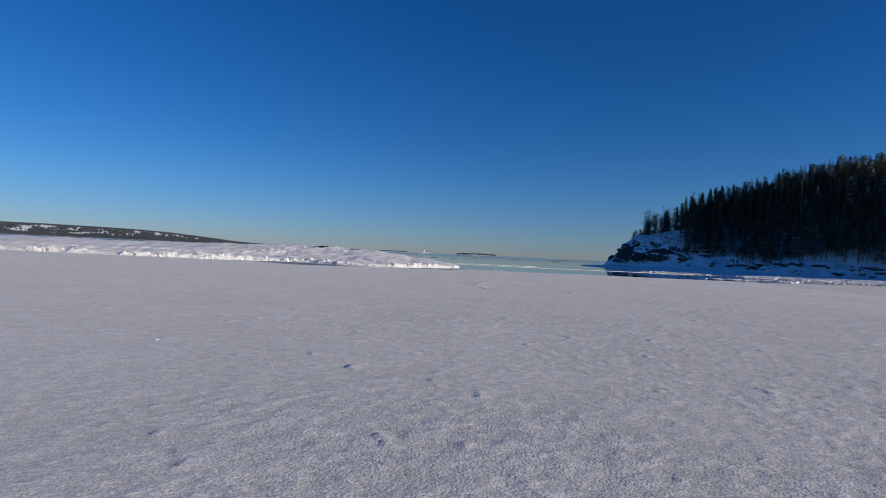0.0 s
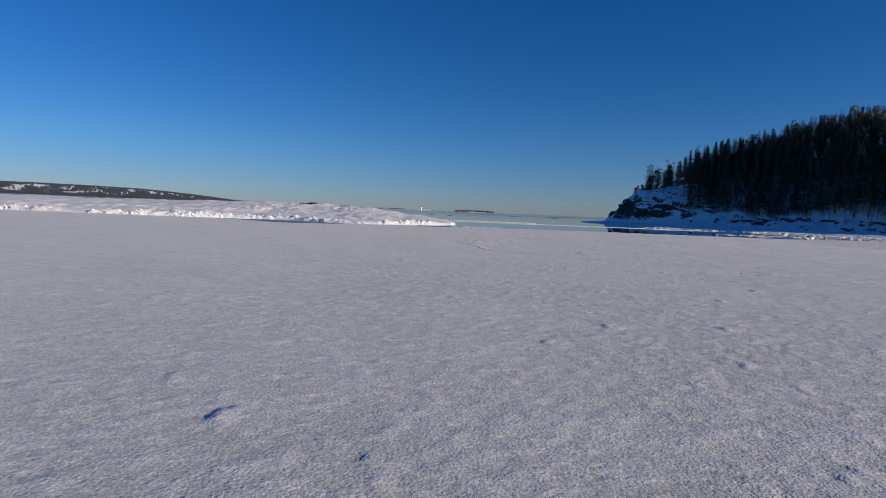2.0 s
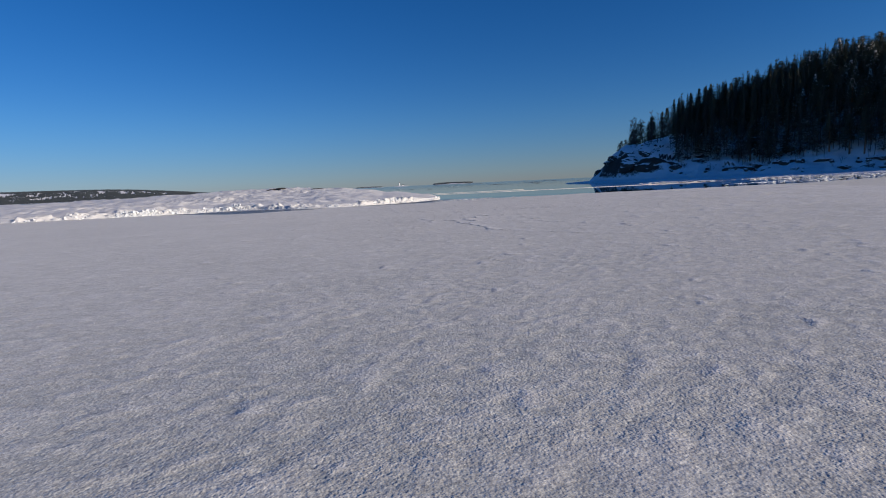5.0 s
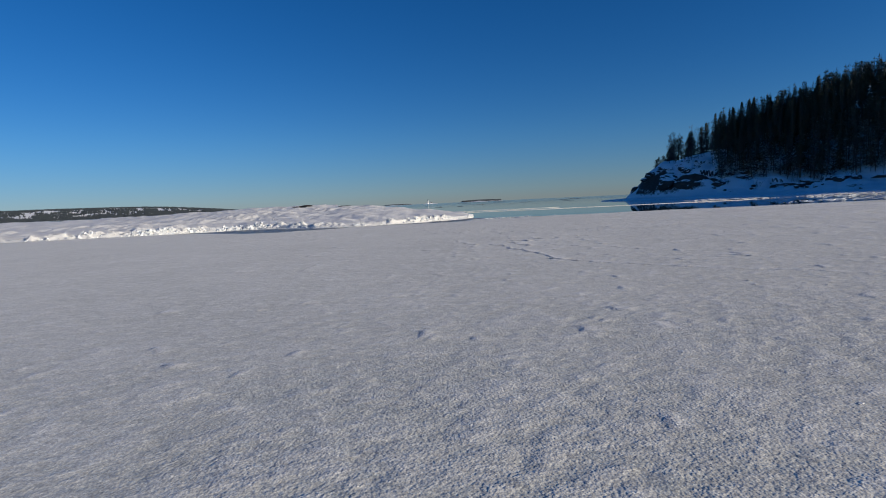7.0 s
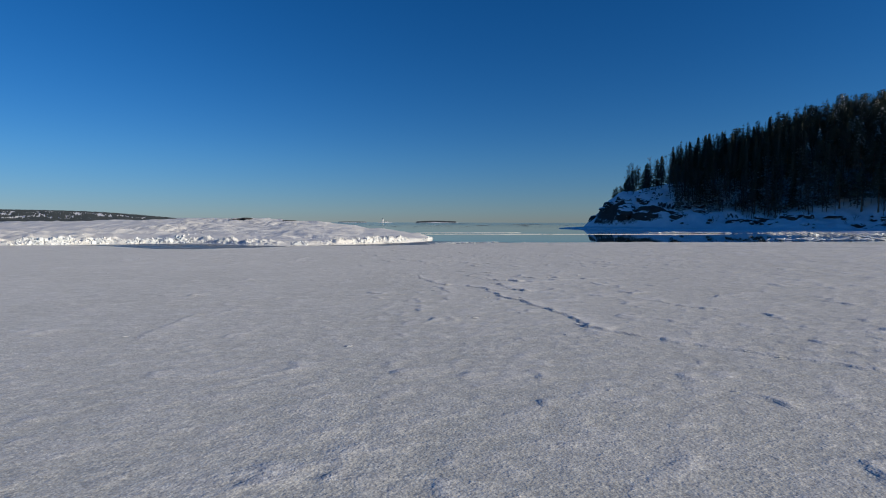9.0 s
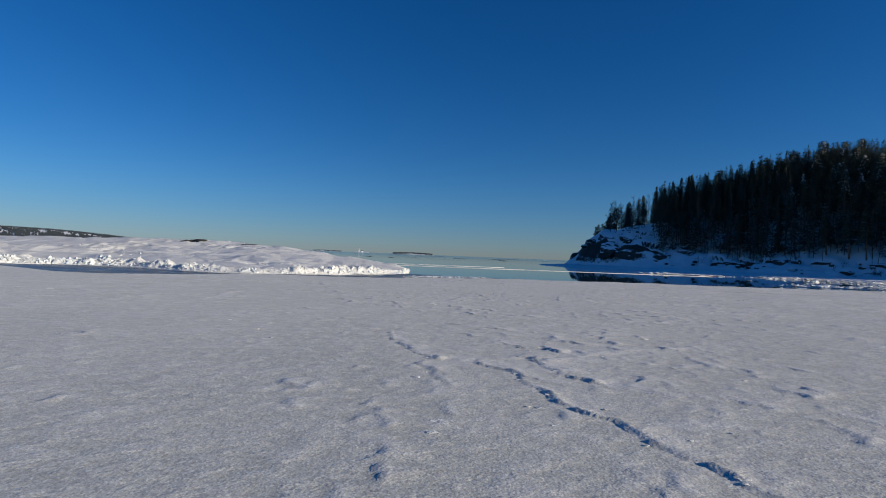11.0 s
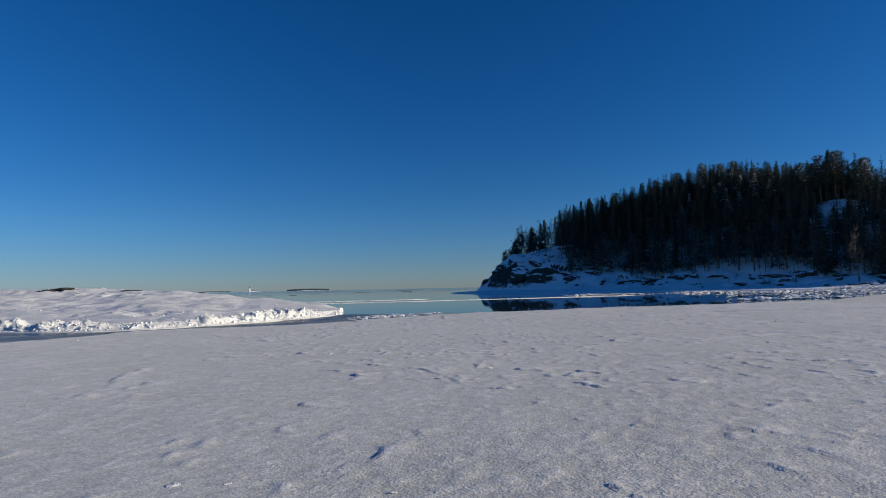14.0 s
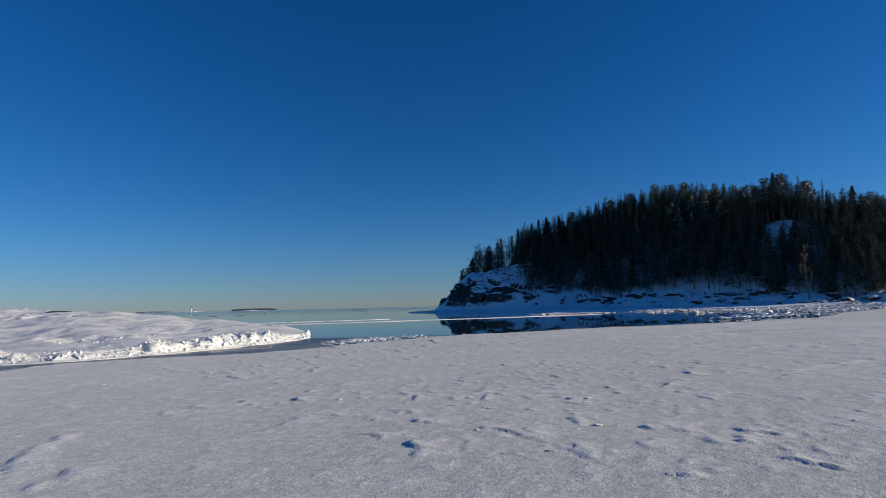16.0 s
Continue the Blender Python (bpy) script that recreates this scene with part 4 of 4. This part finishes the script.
BOULDERS = [boulder_mesh(k) for k in range(6)]
rnd = random.Random(5)
count = 0
while count < 110:
    k = rnd.random()
    i = rnd.choice((0, 1, 2, 3, 4, 5, 6, 6))
    (ax, ay), (bx, by) = LAND[i], LAND[i + 1]
    x, y = ax + (bx - ax) * k + rnd.uniform(0, 12), ay + (by - ay) * k + rnd.uniform(-2, 6)
    d = inland_at(x, y)
    if not 1.5 < d < 12:
        continue
    s = rnd.uniform(0.5, 1.3) + 1.6 * rnd.random() ** 4
    ob = part("boulder", BOULDERS[count % 6], None)
    ob.matrix_basis = Matrix.LocRotScale((x, y, float(land_height(x, y)) + 0.05 * s), Euler((rnd.uniform(-.2, .2), rnd.uniform(-.2, .2), rnd.uniform(0, 6.3))), (s, s, s))
    tagged(ob, "dark granite boulder capped with snow on the shore", "boulder", "boulders along the shore")
    count += 1

# dark rock ledges and outcrops that jut from the snow
def ledge_mesh(seed):
    """A fractured granite outcrop: a rounded mass cut by flat joints."""
    rnd = random.Random(seed)
    bm = bmesh.new()
    bmesh.ops.create_icosphere(bm, subdivisions=4, radius=0.5)
    planes = [(Vector((rnd.gauss(0, 1), rnd.gauss(0, 1), rnd.gauss(0, 0.5))).normalized(), rnd.uniform(0.24, 0.42)) for _ in range(11)]
    shift = Vector((seed * 1.7, 0, 0))
    for v in bm.verts:
        p = v.co.copy()
        for n, d in planes:
            over = p.dot(n) - d
            if over > 0:
                p -= n * over * 0.93
        jut = 0.16 * noise.noise(Vector((p.x * 3, p.y * 3, p.z * 9)) + shift) + 0.07 * noise.noise(p * 8 + shift)
        v.co = Vector((p.x * (1 + jut), p.y * (1 + jut), p.z * 0.66 + 0.03 * noise.noise(p * 7 - shift)))
    me = bpy.data.meshes.new("ledge")
    bm.to_mesh(me)
    bm.free()
    me.polygons.foreach_set("use_smooth", np.zeros(len(me.polygons), bool))
    me.materials.append(GRANITE)
    return me


for x, y, z, sx, sy, sz, turn in ((78.5, 150.8, None, 8, 3.4, 5, -36), (84.5, 149.6, None, 8, 3.2, 5, -26), (86.3, 143.6, None, 6, 3, 4, -36), (67.8, 161, None, 4.5, 3, 4, -40), (57.4, 181, 6.4, 5.0, 4, 4.6, -40), (60.6, 177.8, 8.2, 6, 4, 4.5, -50), (54.2, 184.6, 2.4, 4, 3, 4.5, -60),
                                  (59.5, 173.6, 4.2, 9, 5.5, 8, -52), (64, 167.6, 4.0, 11, 6, 8, -50), (68, 164, 3.4, 8, 5, 5.5, -55), (70, 178.5, 11.2, 9, 2.5, 2.0, -45), (90.5, 137, None, 5, 2.5, 2.2, -50), (96, 128, None, 6, 2.5, 2.0, -58),
                                  (73, 161, None, 5, 3, 2.8, -55), (93.2, 127.2, None, 3.6, 2.0, 1.7, -50), (94.2, 122.8, None, 3.4, 1.8, 1.5, -58), (99.8, 122.6, None, 3.8, 1.8, 1.3, -50), (104, 119.8, None, 4.2, 1.8, 1.5, -45), (107.2, 106.8, None, 4.0, 2.0, 1.6, -60), (83.2, 136.6, None, 3.0, 2.0, 1.5, -50), (89.6, 130.6, None, 2.6, 1.6, 1.2, -50), (106.5, 113.5, None, 5, 2, 1.5, -62), (100, 124.5, None, 5, 2.2, 1.7, -60)):
    ob = part("rock_ledge", ledge_mesh(int(x * 10)), None)
    ob.matrix_basis = Matrix.LocRotScale((x, y, float(land_height(x, y)) - 0.1 * sz if z is None else z), Euler((0, 0, radians(turn))), (sx, sy, sz))
    tagged(ob, "dark fractured granite outcrop with snow lying on top", "rock ledge", "rock ledges of the headland")

# bare birches and bushes along the foot of the wood
BARE = [bare_tree(3, 9.0, "bare_birch", "leafless grey birch at the edge of the wood", "bare birches"),
        bare_tree(4, 7.5, "bare_birch", "leafless grey birch at the edge of the wood", "bare birches"),
        bare_tree(5, 2.6, "bare_bush", "leafless brown bush in the snow of the shore", "bare bushes"),
        bare_tree(6, 2.0, "bare_bush", "leafless brown bush in the snow of the shore", "bare bushes")]
rnd = random.Random(21)
seen_once = [False] * 4
count = 0
while count < 230:
    if count == 0:
        k, x, y = 0, 98.0, 111.5
    else:
        x, y = rnd.uniform(60, 116), rnd.uniform(100, 190)
        k = rnd.choice((0, 0, 1, 1, 1, 2, 3, 3))
    d = inland_at(x, y)
    if not (9.5 if k < 2 else 4.0) < d < (22 if k < 2 else 13) and count:
        continue
    m = Matrix.LocRotScale((x, y, float(land_height(x, y))), Euler((0, 0, rnd.uniform(0, 6.3))), None)
    ob = copy_thing(BARE[k], m) if seen_once[k] else BARE[k]
    seen_once[k] = True
    s = rnd.uniform(0.7, 1.15) if count else 1.25
    ob.matrix_basis = m @ Matrix.Diagonal((s, s, s, 1))
    count += 1

# ---- grey slush in the lead along the spit ----
def slush_mesh():
    xs = np.arange(-34, 11, 0.2)
    far = np.where(xs < 0.6, spit_shore(np.minimum(xs, 0.6)) + 0.5, np.interp(xs, [0.6, 2.5, 5, 8, 11], [74.8, 74.2, 72.6, 71.9, 71.4]) + 0.5 * fbm(xs * 0.8, xs * 0, 33, 4))
    lo, hi = sheet_edge(xs) - 0.6, far
    v = np.linspace(0, 1, 26)[:, None]
    Y = lo[None, :] * (1 - v) + np.maximum(hi, lo + 0.3)[None, :] * v
    X = np.broadcast_to(xs[None, :], Y.shape)
    return grid_mesh("slush", X, Y, -0.028 + 0.018 * fbm(X * 0.35, Y * 1.5, 36, 4))


def slush_material():
    m, nt, b = material("wet_grey_slush", 0.3)
    streak = noise_tex(nt, 0.9, 5, 0.6, (0.3, 1.6, 1), 8)
    nt.links.new(ramp(nt, streak, [(0.38, (0.03, 0.038, 0.04)), (0.5, (0.12, 0.135, 0.135)), (0.66, (0.40, 0.41, 0.40))]), b.inputs["Base Color"])
    nt.links.new(ramp(nt, streak, [(0.4, (0.25, 0.25, 0.25)), (0.6, (0.6, 0.6, 0.6))]), b.inputs["Roughness"])
    bump(nt, b, [(noise_tex(nt, 5, 4), 0.5, 0.02)])
    return m


tagged(part("slush_ice", slush_mesh(), slush_material()), "wet grey slush ice filling the lead beside the spit", "ice", kind="structure")

# ---- drift ice on the open water ----
def floe(name, cx, cy, half, wide, thick, seed, m, label, turn=0.0):
    """A flat plate of drift ice with a ragged outline."""
    n = 90
    a = np.linspace(0, 2 * np.pi, n, endpoint=False)
    r = 1 + 0.22 * fbm(np.cos(a) * 2.5 + seed, np.sin(a) * 2.5, seed, 4)
    x, y = half * np.cos(a) * r, wide * np.sin(a) * r
    y = y + wide * 0.8 * fbm(x * 0.12 + seed, x * 0, seed + 1, 3)
    c, s_ = math.cos(radians(turn)), math.sin(radians(turn))
    x, y = cx + x * c - y * s_, cy + x * s_ + y * c
    top = [(p, q, -0.05 + thick) for p, q in zip(x, y)]
    low = [(p, q, -0.2) for p, q in zip(x, y)]
    faces = [tuple(range(n))] + [(j, n + j, n + (j + 1) % n, (j + 1) % n) for j in range(n)]
    ob = part(name, soup_mesh(name, top + low, faces), m)
    return tagged(ob, label, "ice floe", "drift ice on the sea")


PALE = "long thin band of pale snow-dusted drift ice"
floe("ice_floe", 24, 106, 22, 0.6, 0.04, 2, SNOW, PALE, 2)
floe("ice_floe", 9, 116, 8, 0.8, 0.04, 4, SNOW, PALE, 2)


def skerry(x, y, half, high, seed):
    U, W = np.meshgrid(np.linspace(-1, 1, 26), np.linspace(-1, 1, 9))
    Z = 0.6 * high * np.maximum(1 - U * U - W * W, -0.5) * (0.7 + 0.5 * fbm(U * 4 + seed, W * 3, seed, 3)) - 0.15
    ob = part("skerry", grid_mesh("skerry", x + U * half, y + W * half * 0.4, Z), ROCK)
    return tagged(ob, "low dark rock awash in the calm sea", "skerry", "skerries in the sea")


for x, y, half, high, sd0 in ((-6.5, 236, 3.4, 0.3, 1), (1.2, 230, 2.6, 0.28, 2), (13, 300, 3, 0.4, 3), (40, 330, 6, 0.4, 4), (62, 320, 5, 0.35, 5), (78, 420, 9, 0.5, 6), (120, 560, 16, 0.6, 7), (-14, 300, 3, 0.3, 8), (24, 260, 2.2, 0.25, 9), (52, 270, 3.5, 0.25, 10), (30, 410, 6, 0.35, 11), (95, 350, 6, 0.3, 12), (150, 480, 10, 0.4, 13), (60, 700, 16, 0.6, 14), (10, 640, 12, 0.5, 15)):
    skerry(x, y, half, high, sd0)

# broken ice pushed against the headland and along the sheet's edge
rnd = random.Random(41)
dice = np.random.RandomState(41)
n = 80000
f, t = dice.rand(n), dice.rand(n)
x = np.where(f < 0.08, dice.normal(46.5, 3.2, n), np.where(f < 0.16, dice.normal(66, 2.6, n), 31 + 75 * t ** 0.85))
reach = np.interp(x, [31, 36, 47, 58, 72, 95, 106], [1.5, 9, 26, 29, 24, 12, 8])
y = np.where(f < 0.08, dice.normal(112.5, 0.5, n), np.where(f < 0.16, dice.normal(115.5, 0.7, n), sheet_edge(x) + reach * dice.rand(n)))
mask = vnoise(x * 0.09, y * 0.45, 17) + 0.6 * vnoise(x * 0.35, y * 1.1, 18)
ok = (y > sheet_edge(x) - 0.4) & (inland(x, y) < 1.5) & (mask + 0.85 * sstep(46, 88, x) - 0.30 + np.where(f < 0.16, 0.9, 0.0) > dice.uniform(0.15, 0.75, n))
size = 0.08 + 0.50 * dice.rand(n) ** 4
chosen = np.where(ok)[0][:9000]
bed = np.maximum(land_height(x[chosen], y[chosen]), -0.02)
shore_bits = [(float(x[i]), float(y[i]), float(b + 0.12 * size[i] + 0.16 * max(mask[i], 0) * dice.rand()), float(size[i]), rnd.uniform(-.12, .2), rnd.uniform(-.2, .2), rnd.uniform(-.6, .6), rnd.randrange(8)) for i, b in zip(chosen, bed)]
shore_bits.sort(key=lambda p: -p[3])
for x, y, z, s, rx, ry, rz, k in shore_bits[:250]:
    part("ice_block", CHUNKS[k], None, headland, at=Matrix.LocRotScale((x, y, z), Euler((rx, ry, rz)), (1.5 * s, s, 0.3 * s)))
tagged(part("brash_ice", joined_chunks("brash_ice", shore_bits[250:], 0.24, 1.9), BLOCK), "brash ice broken up against the headland", "brash ice", kind="stuff")

edge_bits = []
while len(edge_bits) < 420:
    x = rnd.uniform(0.5, 9) if rnd.random() < 0.75 else rnd.uniform(9, 50)
    y = float(sheet_edge(np.array(x))) + (abs(rnd.gauss(0, 0.25)) if x > 8 else rnd.uniform(0.2, 5.0 - 0.45 * x))
    if float(vnoise(x * 0.5, y * 0.8, 19)) < rnd.uniform(-0.1, 0.7):
        continue
    s = (0.06 + 0.22 * rnd.random() ** 3) * (1.0 if x < 9 else 0.6)
    edge_bits.append((x, y, -0.02 + 0.05 * s, s, rnd.uniform(-.4, .4), rnd.uniform(-.4, .4), rnd.uniform(0, 6.3), rnd.randrange(8)))
tagged(part("edge_ice", joined_chunks("edge_ice", edge_bits, 0.45), BLOCK), "small ice fragments along the edge of the ice sheet", "brash ice", kind="stuff")

# lifted shards of frost crust on the ice sheet
def crust_shards():
    dice = np.random.RandomState(90)
    n = 16000
    x, y = dice.uniform(-14, 40, n), dice.uniform(6, 71, n)
    wild = vnoise(x * 0.3, y * 0.45, 45) + 0.4 * vnoise(x * 1.1, y * 1.6, 46)
    chance = 0.012 + 0.5 * sstep(28, 46, y + 0.9 * x) * np.maximum(0.05 + wild + 0.012 * x, 0)
    keep = (dice.rand(n) < chance) & (y < sheet_edge(x) - 0.5)
    x, y = x[keep], y[keep]
    s = (0.025 + 0.06 * dice.rand(len(x)) ** 3) * (1 + 0.012 * np.maximum(y - 30, 0))
    jx, jy, js = [], [], []
    for high, line in SCARPS:
        for (ax, ay), (bx, by) in zip(line, line[1:]):
            m = int(math.hypot(bx - ax, by - ay) * 110 * high) + 1
            t = dice.rand(m)
            jx += list(ax + (bx - ax) * t + dice.normal(0.03, 0.05, m))
            jy += list(ay + (by - ay) * t + dice.normal(0, 0.05, m))
            js += list((0.02 + 0.05 * dice.rand(m) ** 2) * (0.5 + 14 * high))
    x, y, s = np.concatenate([x, jx]), np.concatenate([y, jy]), np.concatenate([s, js])
    src = [(np.array([v.co for v in c.vertices]), [list(p.vertices) for p in c.polygons]) for c in CHUNKS]
    vs, fs, base = [], [], 0
    for i in range(len(x)):
        co, polys = src[i % 8]
        flat = co * (1.6, 0.9, 0.15)
        r = np.array(Euler((dice.normal(0, 0.06), dice.uniform(-0.02, 0.14), dice.normal(0.2, 0.4))).to_matrix())
        vs.append(flat @ r.T * s[i] + (x[i], y[i], 0.006 + 0.03 * s[i]))
        fs += [[base + j for j in p] for p in polys]
        base += len(co)
    return soup_mesh("crust_shards", np.vstack(vs), fs)


tagged(part("crust_shards", crust_shards(), SNOW, sheet), "lifted white shards of frost crust", kind="stuff")

# dark bare rock on the crest of the spit
for x, y, sx, sy, sz in ((-21.0, 94.4, 0.5, 0.5, 0.45), (-21.6, 94.7, 0.6, 0.5, 0.55), (-22.2, 94.5, 0.5, 0.5, 0.42), (-22.7, 94.2, 0.35, 0.35, 0.3), (-16.2, 94.6, 0.6, 0.4, 0.28), (-15.6, 94.8, 0.5, 0.4, 0.24)):
    ob = part("bare_rock", boulder_mesh(int(-x * 7)), None)
    ob.data.materials.clear()
    ob.data.materials.append(ROCK)
    ob.matrix_basis = Matrix.LocRotScale((x, y, float(spit_height(np.array(x), np.array(y))) + 0.25 * sz), Euler((0, 0, 0.2)), (2.2 * sx, 1.2 * sy, 0.8 * sz))
    tagged(ob, "dark rock breaking through the snow of the spit", "rock", "bare rocks on the spit")
